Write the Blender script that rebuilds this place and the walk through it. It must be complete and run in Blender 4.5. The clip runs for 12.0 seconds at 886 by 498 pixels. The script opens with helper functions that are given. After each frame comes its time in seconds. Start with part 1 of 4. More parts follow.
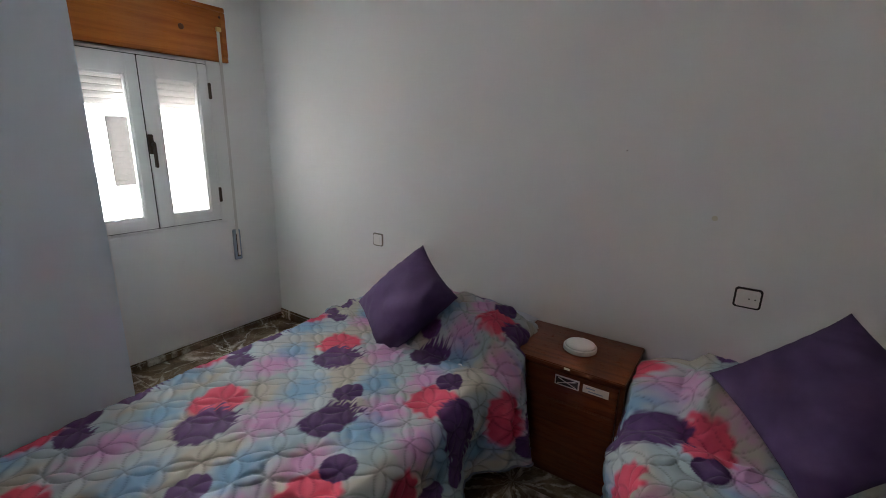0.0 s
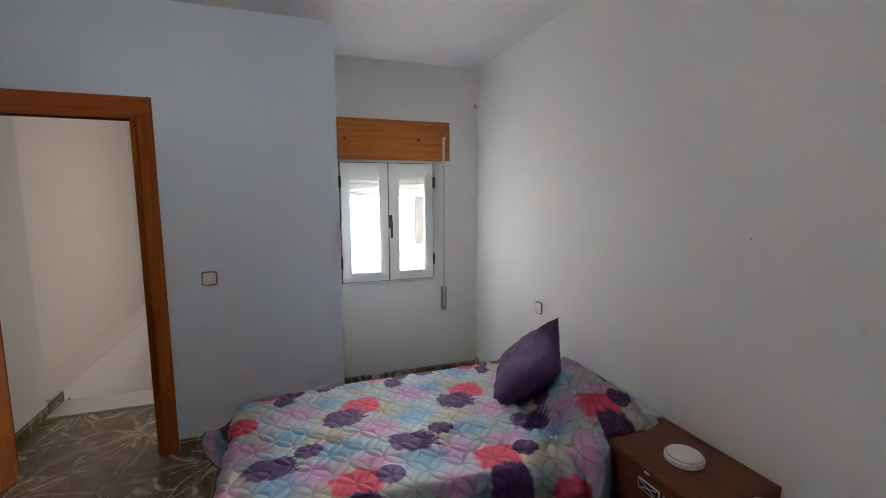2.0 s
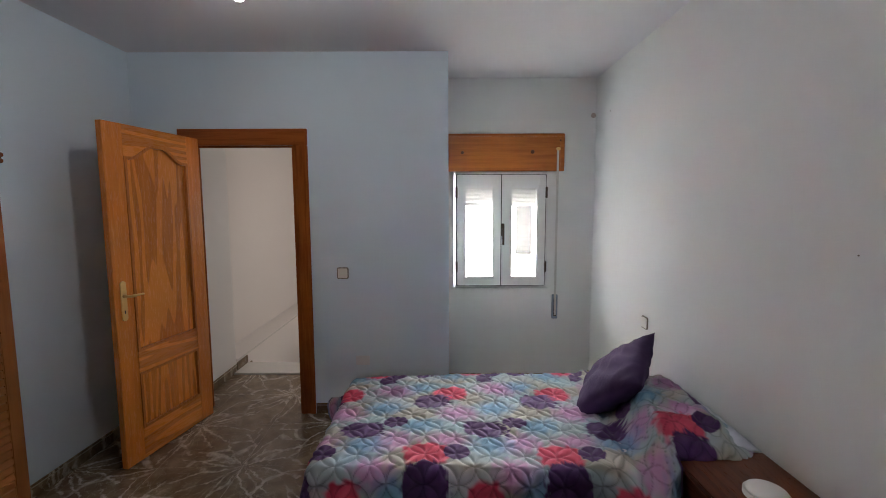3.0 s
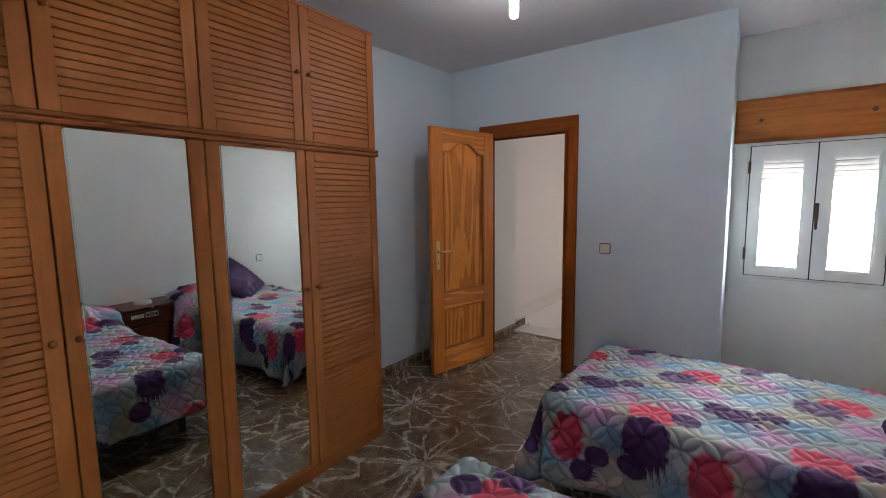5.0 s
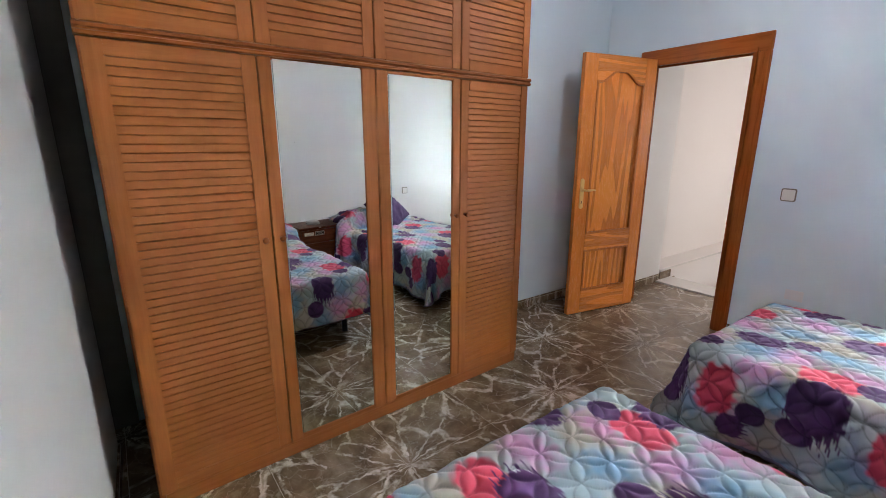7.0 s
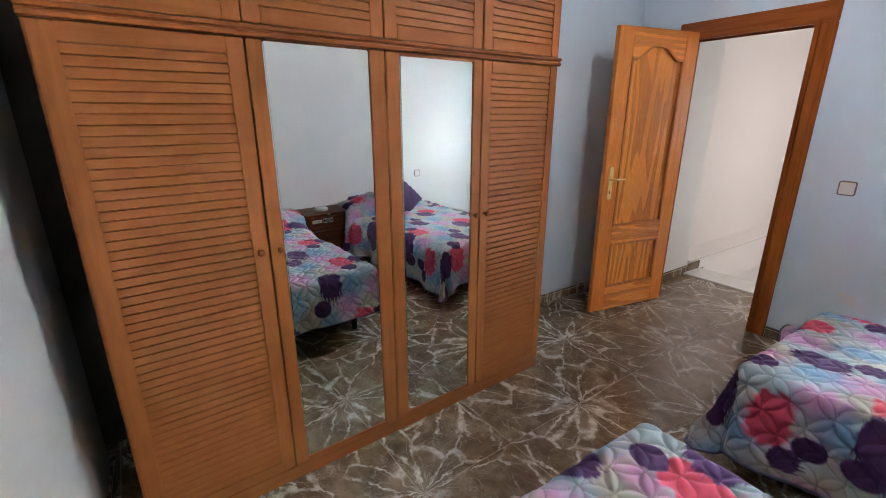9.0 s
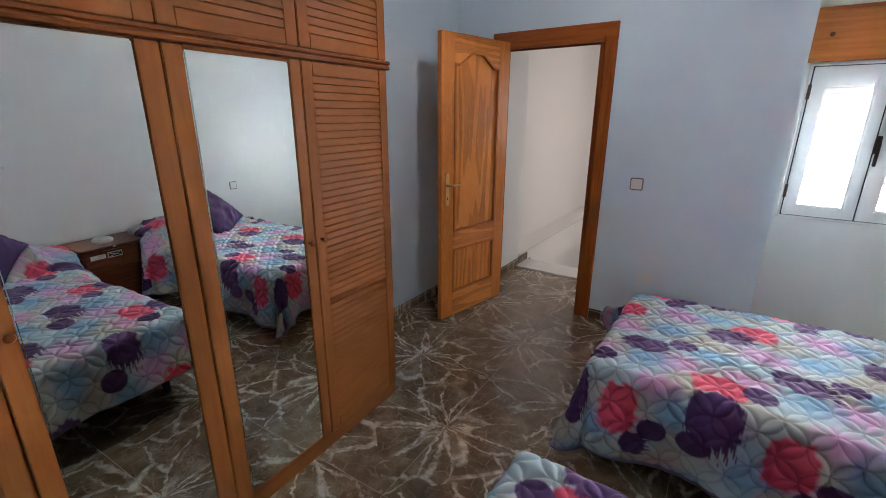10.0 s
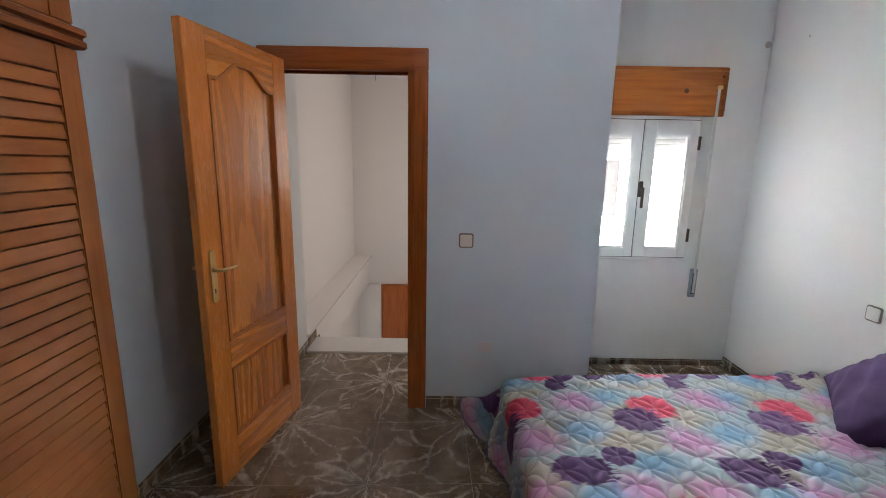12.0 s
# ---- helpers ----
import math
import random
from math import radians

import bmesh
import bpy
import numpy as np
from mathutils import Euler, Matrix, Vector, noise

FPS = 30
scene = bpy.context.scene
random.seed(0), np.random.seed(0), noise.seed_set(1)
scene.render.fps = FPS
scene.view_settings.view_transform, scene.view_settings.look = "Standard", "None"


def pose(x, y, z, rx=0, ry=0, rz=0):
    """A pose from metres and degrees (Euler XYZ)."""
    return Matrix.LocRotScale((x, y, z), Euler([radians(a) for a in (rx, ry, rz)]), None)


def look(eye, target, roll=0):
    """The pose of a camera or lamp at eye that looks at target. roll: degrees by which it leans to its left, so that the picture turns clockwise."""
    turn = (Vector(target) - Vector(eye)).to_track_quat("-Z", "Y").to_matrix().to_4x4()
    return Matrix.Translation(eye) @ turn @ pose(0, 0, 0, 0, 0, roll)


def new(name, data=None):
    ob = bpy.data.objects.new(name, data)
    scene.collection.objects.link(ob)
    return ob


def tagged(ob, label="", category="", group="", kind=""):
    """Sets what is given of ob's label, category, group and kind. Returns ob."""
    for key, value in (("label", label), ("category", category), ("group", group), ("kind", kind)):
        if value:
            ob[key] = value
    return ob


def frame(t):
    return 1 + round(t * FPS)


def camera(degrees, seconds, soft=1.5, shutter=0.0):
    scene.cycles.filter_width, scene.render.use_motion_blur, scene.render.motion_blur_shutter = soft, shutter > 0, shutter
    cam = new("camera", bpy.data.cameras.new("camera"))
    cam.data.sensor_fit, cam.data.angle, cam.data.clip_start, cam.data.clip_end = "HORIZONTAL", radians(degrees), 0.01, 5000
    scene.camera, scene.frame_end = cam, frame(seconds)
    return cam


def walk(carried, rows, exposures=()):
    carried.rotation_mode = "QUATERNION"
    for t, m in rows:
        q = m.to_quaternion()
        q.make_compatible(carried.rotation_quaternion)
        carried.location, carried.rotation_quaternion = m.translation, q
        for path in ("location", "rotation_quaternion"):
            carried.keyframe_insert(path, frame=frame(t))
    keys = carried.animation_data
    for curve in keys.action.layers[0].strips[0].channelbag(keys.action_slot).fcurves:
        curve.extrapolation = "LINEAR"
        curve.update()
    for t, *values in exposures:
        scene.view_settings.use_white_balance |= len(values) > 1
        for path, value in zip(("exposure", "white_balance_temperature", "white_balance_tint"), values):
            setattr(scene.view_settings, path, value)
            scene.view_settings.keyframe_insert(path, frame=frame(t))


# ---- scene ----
cam = camera(91.1, 12.0, soft=0.95)
PATH = [
    (0, (0.045, 0.075, 1.439), (-1.032, 1.683, 0.931), 1.5),
    (0.5, (0.293, 0.16, 1.456), (-1.161, 1.442, 0.964), 1.4),
    (1, (0.492, 0.251, 1.518), (-1.142, 1.318, 1.077), 0.4),
    (1.5, (0.64, 0.332, 1.56), (-1.114, 1.232, 1.225), 0.0),
    (2, (0.744, 0.466, 1.553), (-1.128, 1.127, 1.311), -0.2),
    (2.5, (0.856, 0.602, 1.547), (-1.101, 0.954, 1.324), -0.1),
    (3, (0.996, 0.735, 1.556), (-0.994, 0.733, 1.357), -0.2),
    (3.5, (1.085, 0.844, 1.548), (-0.871, 0.463, 1.378), -0.4),
    (5.5, (1.281, 1.077, 1.437), (-0.153, -0.289, 1.157), -0.7),
    (6, (1.309, 1.055, 1.423), (-0.021, -0.399, 1.08), -0.4),
    (6.5, (1.329, 1.049, 1.41), (0.115, -0.483, 0.986), -0.1),
    (7, (1.341, 1.039, 1.403), (0.229, -0.553, 0.923), 0.1),
    (9, (1.22, 0.813, 1.481), (0.169, -0.782, 0.889), 0.0),
    (9.5, (1.145, 0.694, 1.519), (-0.19, -0.668, 0.917), 0.0),
    (10, (1.059, 0.595, 1.519), (-0.515, -0.488, 0.927), 0.2),
    (10.5, (0.942, 0.395, 1.542), (-0.836, -0.357, 1.015), 0.2),
    (11, (0.855, 0.143, 1.557), (-1.053, -0.273, 1.125), 0.9),
    (11.5, (0.684, -0.045, 1.55), (-1.268, -0.174, 1.132), 1.1),
    (12, (0.327, -0.133, 1.513), (-1.633, -0.134, 1.118), 1.0),
]
EXPOSURES = [(0.0, 0.60, 6450, 10), (1.0, 0.85, 6450, 10), (2.5, 1.04, 6400, 10), (3.5, 1.06, 6400, 10), (5.5, 1.5, 6200, 10), (6.5, 2.12, 6100, 10), (7.0, 2.20, 6100, 10), (9.0, 2.13, 6000, 9),
             (9.5, 2.14, 5950, 8), (10.0, 1.68, 5980, 8), (10.5, 1.37, 6060, 9), (11.0, 1.36, 6220, 10), (12.0, 1.38, 6300, 10)]
walk(cam, [(t, look(eye, target, roll)) for t, eye, target, roll in PATH], EXPOSURES)

# ---- world and light ----
W = bpy.data.worlds.new("sky")
scene.world = W
W.use_nodes = True
sky = W.node_tree.nodes.new("ShaderNodeTexSky")
sky.sky_type, sky.sun_disc = "NISHITA", False
sky.sun_elevation, sky.sun_rotation = radians(48), radians(70)
W.node_tree.links.new(sky.outputs[0], W.node_tree.nodes["Background"].inputs[0])
W.node_tree.nodes["Background"].inputs[1].default_value = 0.12

sun = new("sun", bpy.data.lights.new("sun", "SUN"))
sun.data.energy, sun.data.angle, sun.data.color = 3.0, radians(0.5), (1.0, 0.95, 0.88)
sun.matrix_world = look((6, 4, 9), (-8, 1, 0))

H_CEIL = 2.625
# added fill lamp in an invented side opening, standing in for stair-hall daylight
hall_fill = new("hall_fill_light", bpy.data.lights.new("hall_fill_light", "AREA"))
hall_fill.data.shape, hall_fill.data.size, hall_fill.data.size_y = "RECTANGLE", 1.5, 1.3
hall_fill.data.energy, hall_fill.data.color = 7.9, (1.0, 0.85, 0.75)
hall_fill.matrix_world = look((-4.35, 0.66, 1.45), (-4.35, -1.0, 0.75))


# ---- materials ----
class Mat:
    def __init__(self, name, rough=0.5, metal=0.0):
        self.m = bpy.data.materials.new(name)
        self.m.use_nodes = True
        self.t = self.m.node_tree
        self.b = self.t.nodes["Principled BSDF"]
        self.b.inputs["Roughness"].default_value = rough
        self.b.inputs["Metallic"].default_value = metal

    def n(self, kind, **sets):
        node = self.t.nodes.new("ShaderNode" + kind)
        for k, v in sets.items():
            if k == "op":
                node.operation = v
            elif k == "clamp":
                node.use_clamp = v
            else:
                self.put(node.inputs[k.replace("_", " ")] if not k.startswith("i") or not k[1:].isdigit() else node.inputs[int(k[1:])], v)
        return node

    def put(self, socket, v):
        if isinstance(v, bpy.types.NodeSocket):
            self.t.links.new(v, socket)
        elif isinstance(v, bpy.types.Node):
            self.t.links.new(v.outputs[0], socket)
        else:
            socket.default_value = v

    def math(self, op, a, b=0.0, clamp=False):
        return self.n("Math", op=op, i0=a, i1=b, clamp=clamp).outputs[0]

    def vmath(self, op, a, b=(0, 0, 0)):
        return self.n("VectorMath", op=op, i0=a, i1=b).outputs[0]

    def noise(self, vec, scale, detail=4.0, rough=0.55, distort=0.0):
        return self.n("TexNoise", Vector=vec, Scale=scale, Detail=detail, Roughness=rough, Distortion=distort).outputs["Fac"]

    def ramp(self, fac, stops):
        r = self.n("ValToRGB", Fac=fac)
        els = r.color_ramp.elements
        while len(els) < len(stops):
            els.new(0.5)
        for e, (p, c) in zip(els, stops):
            e.position = p
            e.color = (*c, 1.0) if len(c) == 3 else c
        return r.outputs[0]

    def mix(self, fac, a, b):
        node = self.t.nodes.new("ShaderNodeMix")
        node.data_type = "RGBA"
        self.put(node.inputs[0], fac)
        self.put(node.inputs[6], (*a, 1.0) if isinstance(a, tuple) else a)
        self.put(node.inputs[7], (*b, 1.0) if isinstance(b, tuple) else b)
        return node.outputs[2]

    def pos(self):
        return self.n("NewGeometry").outputs["Position"]

    def obj(self):
        return self.n("TexCoord").outputs["Object"]

    def colour(self, c):
        self.put(self.b.inputs["Base Color"], (*c, 1.0) if isinstance(c, tuple) else c)
        return self

    def rough(self, r):
        self.put(self.b.inputs["Roughness"], r)
        return self

    def bump(self, height, strength=0.3, dist=0.004):
        node = self.n("Bump", Height=height, Strength=strength, Distance=dist)
        self.put(self.b.inputs["Normal"], node.outputs[0])
        return self


def paint(name, c, rough=0.75, bump=0.25):
    """Hand-rolled wall paint: faint blotches, fine roller grain and trowel waves."""
    m = Mat(name, rough)
    m.b.inputs["Specular IOR Level"].default_value = 0.15
    p = m.pos()
    big = m.noise(p, 1.3, 3.0)
    fine = m.noise(p, 90.0, 3.0)
    dark = tuple(v * 0.93 for v in c)
    m.colour(m.mix(m.math("MULTIPLY_ADD", big, 1.3), dark, c))
    wave = m.noise(p, 7.0, 3.0)
    m.bump(m.math("ADD", m.math("MULTIPLY", wave, 1.6), m.math("MULTIPLY", fine, 0.25)), bump, 0.006)
    return m.m


def plain(name, c, rough=0.5, metal=0.0, vary=0.12, scale=14.0, bump=0.1):
    m = Mat(name, rough, metal)
    p = m.obj()
    f = m.noise(p, scale, 5.0)
    m.colour(m.mix(f, tuple(v * (1 - vary) for v in c), tuple(min(1.0, v * (1 + vary)) for v in c)))
    m.bump(m.noise(p, scale * 12, 3.0), bump, 0.001)
    return m.m


def timber(name, light, dark, axis=2, stretch=14.0, scale=9.0, rough=0.35, contrast=(0.42, 0.66), rings=0.0, gloss=0.3):
    """Varnished timber with long grain along one axis."""
    m = Mat(name, rough)
    m.b.inputs["Specular IOR Level"].default_value = gloss
    sc = [stretch, stretch, stretch]
    sc[axis] = 1.0
    info = m.n("ObjectInfo").outputs["Random"]
    shift = m.n("CombineXYZ", X=m.math("MULTIPLY", info, 7.0), Y=m.math("MULTIPLY", info, 13.0), Z=m.math("MULTIPLY", info, 5.0)).outputs[0]
    base = m.vmath("ADD", m.obj(), shift)
    v = m.vmath("MULTIPLY", base, tuple(sc))
    a = m.noise(v, scale * 0.35, 3.0, 0.5, 0.6)
    fine = m.noise(v, scale * 2.2, 4.0, 0.6)
    f = m.math("ADD", m.math("MULTIPLY", a, 0.75), m.math("MULTIPLY", fine, 0.25))
    if rings:
        sweep = m.noise(m.vmath("MULTIPLY", base, tuple(0.8 if i == axis else 9.0 for i in range(3))), 1.0, 1.0, 0.4, 0.1)
        line = m.math("MULTIPLY_ADD", m.math("SINE", m.math("MULTIPLY", sweep, rings * 6.0)), 0.5)
        f = m.math("ADD", m.math("MULTIPLY", f, 0.55), m.math("MULTIPLY", m.math("POWER", m.math("ADD", line, 0.5, True), 9.0), 0.40))
    m.colour(m.ramp(f, [(contrast[0], light), (contrast[1], dark)]))
    m.rough(m.math("ADD", m.math("MULTIPLY", fine, 0.2), rough - 0.1))
    m.bump(f, 0.12, 0.002)
    return m.m


def floor_marble(name, cell=0.5, turn=2.2, star=(-0.478, -0.438), skirting=False):
    """Polished brown marble-look tile: pale veins fan out from every second tile corner."""
    m = Mat(name, 0.12)
    p = m.pos()
    rot = m.n("VectorRotate", Vector=m.vmath("SUBTRACT", p, (star[0], star[1], 0.0)), Angle=radians(-turn))
    v = rot.outputs[0]
    # checkerboard of stars: a square lattice turned by 45 degrees
    diag = m.n("VectorRotate", Vector=v, Angle=radians(45)).outputs[0]
    step = cell * math.sqrt(2)
    s = m.n("SeparateXYZ", Vector=diag)
    warp = m.n("TexNoise", Vector=p, Scale=5.0, Detail=4.0, Roughness=0.6)
    wv = m.vmath("SUBTRACT", warp.outputs["Color"], (0.5, 0.5, 0.5))
    w = m.n("SeparateXYZ", Vector=wv)

    def wrap(c):
        return m.n("Math", op="WRAP", i0=c, i1=-step / 2, i2=step / 2).outputs[0]

    dx, dy = wrap(s.outputs[0]), wrap(s.outputs[1])
    r = m.math("SQRT", m.math("ADD", m.math("MULTIPLY", dx, dx), m.math("MULTIPLY", dy, dy)))
    jag = m.n("SeparateXYZ", Vector=m.vmath("SUBTRACT", m.n("TexNoise", Vector=p, Scale=26.0, Detail=3.0, Roughness=0.6).outputs["Color"], (0.5, 0.5, 0.5)))
    ex = m.math("ADD", m.math("ADD", dx, m.math("MULTIPLY", w.outputs[0], 0.07)), m.math("MULTIPLY", jag.outputs[0], 0.05))
    ey = m.math("ADD", m.math("ADD", dy, m.math("MULTIPLY", w.outputs[1], 0.07)), m.math("MULTIPLY", jag.outputs[1], 0.05))
    ang = m.math("ARCTAN2", ey, ex)
    rid = m.math("MULTIPLY", m.n("ObjectInfo").outputs["Random"], 5.0)

    thin = m.math("ADD", m.math("MULTIPLY", r, 7.0), 0.12, True)

    def fan(spread, scale, run, shift, width):
        vec = m.n("CombineXYZ", X=m.math("MULTIPLY", m.math("COSINE", ang), spread), Y=m.math("MULTIPLY", m.math("SINE", ang), spread), Z=m.math("ADD", m.math("MULTIPLY", r, run), m.math("ADD", rid, shift))).outputs[0]
        cells = m.t.nodes.new("ShaderNodeTexVoronoi")
        cells.feature = "DISTANCE_TO_EDGE"
        m.put(cells.inputs["Vector"], vec)
        m.put(cells.inputs["Scale"], scale)
        metric = m.math("DIVIDE", m.math("MULTIPLY", cells.outputs["Distance"], m.math("MULTIPLY", m.math("ADD", r, 0.02), 1.0 / spread)), thin)
        return m.n("MapRange", Value=metric, i1=width * 0.4, i2=width, i3=1.0, i4=0.0).outputs[0]

    main = m.math("MAXIMUM", fan(1.3, 1.5, 1.8, 0.0, 0.0112), m.math("MULTIPLY", fan(1.4, 3.2, 2.2, 9.0, 0.0060), 0.32))
    broken = m.n("MapRange", Value=m.noise(p, 16.0, 4.0, 0.65), i1=0.38, i2=0.60, i3=0.15, i4=1.0).outputs[0]
    fall = m.n("MapRange", Value=r, i1=0.06, i2=0.5, i3=1.0, i4=0.6).outputs[0]
    vein = m.math("MULTIPLY", m.math("MULTIPLY", main, broken), fall)
    # finer cracks everywhere
    n2 = m.noise(m.vmath("ADD", p, m.vmath("MULTIPLY", wv, (0.25, 0.25, 0.25))), 6.5, 5.0, 0.6, 0.8)
    crack = m.n("MapRange", Value=m.math("ABSOLUTE", m.math("SUBTRACT", n2, 0.52)), i1=0.0, i2=0.014, i3=0.35, i4=0.0).outputs[0]
    crack = m.math("MULTIPLY", crack, m.n("MapRange", Value=m.noise(p, 4.0, 2.0), i1=0.5, i2=0.62, i3=0.0, i4=1.0).outputs[0])
    cloud = m.noise(p, 7.0, 6.0, 0.65, 0.4)
    base = m.ramp(cloud, [(0.30, (0.098, 0.066, 0.037)), (0.50, (0.185, 0.130, 0.077)), (0.72, (0.33, 0.255, 0.17))])
    f = m.math("MAXIMUM", vein, crack)
    m.colour(m.mix(m.math("MULTIPLY", f, 1.0), base, (0.72, 0.65, 0.54)))
    m.rough(m.math("ADD", 0.10, m.math("MULTIPLY", m.noise(p, 18.0, 3.0), 0.14)))
    m.bump(cloud, 0.03, 0.001)
    return m.m


M_WALL = paint("white_wall_paint", (0.815, 0.815, 0.80))
M_BLUE = paint("pale_blue_wall_paint", (0.75, 0.85, 0.925))
# one even grey for the end wall, darker than the other walls
M_END = paint("grey_end_wall", (0.50, 0.525, 0.51))
M_HALL = paint("warm_white_wall_paint", (0.78, 0.75, 0.725))
M_CEIL = paint("ceiling_paint", (0.78, 0.77, 0.79), 0.85, 0.15)
M_LEDGE = plain("white_marble_sill", (0.76, 0.75, 0.72), 0.25, vary=0.06)
M_LAM = timber("orange_brown_laminate", (0.33, 0.106, 0.0265), (0.285, 0.088, 0.0205), 2, 16, 10, 0.5, gloss=0.16)
M_LAMX = timber("orange_brown_laminate_across", (0.33, 0.106, 0.0265), (0.285, 0.088, 0.0205), 0, 16, 10, 0.5, gloss=0.16)
M_LAMDARK = timber("darkened_brown_laminate", (0.27, 0.077, 0.017), (0.21, 0.058, 0.013), 0, 16, 10, 0.45, gloss=0.2)
M_PINE = timber("varnished_pine", (0.83, 0.297, 0.054), (0.50, 0.145, 0.023), 2, 9, 7, 0.26, (0.42, 0.82), rings=5.0, gloss=0.5)
M_STILE = timber("varnished_pine_stile", (0.80, 0.272, 0.050), (0.62, 0.18, 0.031), 2, 12, 7, 0.26, (0.35, 0.8), gloss=0.45)
M_PINEX = timber("varnished_pine_rail", (0.83, 0.297, 0.054), (0.50, 0.145, 0.023), 0, 9, 7, 0.28, (0.42, 0.82), rings=5.0, gloss=0.45)
# same pine, darkened for the shade in the panel grooves
M_MOULD = timber("varnished_pine_moulding_shaded", (0.60, 0.20, 0.042), (0.46, 0.135, 0.027), 2, 12, 7, 0.28, (0.35, 0.8))
M_FRAME = timber("dark_varnished_pine", (0.40, 0.108, 0.022), (0.27, 0.066, 0.013), 2, 14, 9, 0.22)
M_FRAMEY = timber("dark_varnished_pine_head", (0.40, 0.108, 0.022), (0.27, 0.066, 0.013), 1, 14, 9, 0.22)
M_BOX = timber("orange_pine_panel", (0.50, 0.155, 0.032), (0.36, 0.10, 0.018), 1, 16, 6, 0.3)
M_KNOT = plain("pine_knot", (0.12, 0.035, 0.012), 0.4)
M_WHITE = plain("white_lacquer", (0.80, 0.80, 0.79), 0.35, vary=0.04)
M_PLASTIC = plain("ivory_plastic", (0.80, 0.79, 0.75), 0.35, vary=0.04)
M_BROWNPL = plain("brown_plastic_rim", (0.10, 0.07, 0.045), 0.4)
M_SWRIM = plain("grey_brown_plastic_rim", (0.20, 0.175, 0.145), 0.4)
M_BLACK = plain("black_rubber", (0.02, 0.018, 0.016), 0.6)
M_BRONZE = plain("dark_bronze", (0.075, 0.05, 0.035), 0.4, 0.4)
M_BRASS = plain("worn_brass", (0.80, 0.54, 0.22), 0.34, 1.0)
M_GREYMET = plain("grey_blue_plastic", (0.26, 0.33, 0.40), 0.4)
M_STRAP = plain("grey_white_webbing", (0.62, 0.60, 0.57), 0.8)
M_SLAT = plain("white_shutter_slat", (0.82, 0.81, 0.78), 0.45, vary=0.05)
M_DARKWOOD = timber("dark_mahogany_veneer", (0.160, 0.042, 0.014), (0.088, 0.022, 0.008), 0, 14, 9, 0.3)
M_PURPLE = Mat("purple_cotton", 0.9)
_p = M_PURPLE.obj()
M_PURPLE.colour(M_PURPLE.mix(M_PURPLE.noise(_p, 30.0, 4.0), (0.055, 0.033, 0.083), (0.078, 0.048, 0.114)))
M_PURPLE.bump(M_PURPLE.math("ADD", M_PURPLE.math("MULTIPLY", M_PURPLE.noise(_p, 9.0, 3.0, 0.5, 0.8), 4.0), M_PURPLE.noise(_p, 420.0, 2.0)), 0.5, 0.002)
M_PURPLE.b.inputs["Specular IOR Level"].default_value = 0.1
M_PURPLE = M_PURPLE.m
M_HEM = plain("blue_grey_binding", (0.16, 0.17, 0.24), 0.9)
M_PAPER = plain("white_sticker", (0.72, 0.70, 0.64), 0.6)
M_MATTRESS = plain("white_mattress_ticking", (0.58, 0.62, 0.68), 0.9)
M_STEEL = plain("dark_steel", (0.03, 0.03, 0.032), 0.45, 0.6)
M_GROUT = plain("grey_brown_grout", (0.50, 0.44, 0.35), 0.85)
M_FLOOR = floor_marble("brown_marble_tile")
M_NICHE = plain("dark_brown_niche", (0.17, 0.148, 0.130), 0.7)
M_ORANGE = timber("orange_door_timber", (0.45, 0.13, 0.03), (0.32, 0.08, 0.016), 2, 14, 8, 0.35)

_m = Mat("mirror_silver", 0.0, 1.0)
_m.colour((0.80, 0.85, 0.84))
M_MIRROR = _m.m
_m = Mat("window_glass", 0.0)
_m.b.inputs["Transmission Weight"].default_value = 1.0
_m.b.inputs["IOR"].default_value = 1.1
_m.colour((1.0, 1.0, 1.0))
M_GLASS = _m.m
_m = Mat("lit_tube", 0.4)
_m.b.inputs["Emission Color"].default_value = (1.0, 0.975, 0.965, 1)
_m.b.inputs["Emission Strength"].default_value = 52.0
M_TUBE = _m.m
# facade emits light itself, in place of sunshine on the white wall
_m = Mat("glowing_facade", 0.9)
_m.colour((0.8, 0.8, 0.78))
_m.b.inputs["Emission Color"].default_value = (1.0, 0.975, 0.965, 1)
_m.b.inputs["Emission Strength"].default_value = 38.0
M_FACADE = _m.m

# quilt print and its seam shade come from the mesh's own colour layer
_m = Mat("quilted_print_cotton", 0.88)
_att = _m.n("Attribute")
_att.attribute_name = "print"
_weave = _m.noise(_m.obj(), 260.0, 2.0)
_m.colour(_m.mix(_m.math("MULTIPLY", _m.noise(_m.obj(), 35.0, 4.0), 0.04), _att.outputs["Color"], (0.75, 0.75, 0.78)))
_m.bump(_weave, 0.2, 0.001)
_m.b.inputs["Specular IOR Level"].default_value = 0.2
_m.b.inputs["Sheen Weight"].default_value = 0.08
M_QUILT = _m.m


# ---- building helpers ----
def box_into(bm, x0, x1, y0, y1, z0, z1, bevel=0.0):
    m = Matrix.LocRotScale(((x0 + x1) / 2, (y0 + y1) / 2, (z0 + z1) / 2), None, (abs(x1 - x0), abs(y1 - y0), abs(z1 - z0)))
    made = bmesh.ops.create_cube(bm, size=1.0, matrix=m)
    if bevel:
        edges = list({e for v in made["verts"] for e in v.link_edges})
        bmesh.ops.bevel(bm, geom=edges, offset=bevel, segments=2, affect="EDGES", clamp_overlap=True)
    return bm


def boxes(*dims, bevel=0.0):
    bm = bmesh.new()
    for d in dims:
        box_into(bm, *d, bevel=bevel)
    return bm


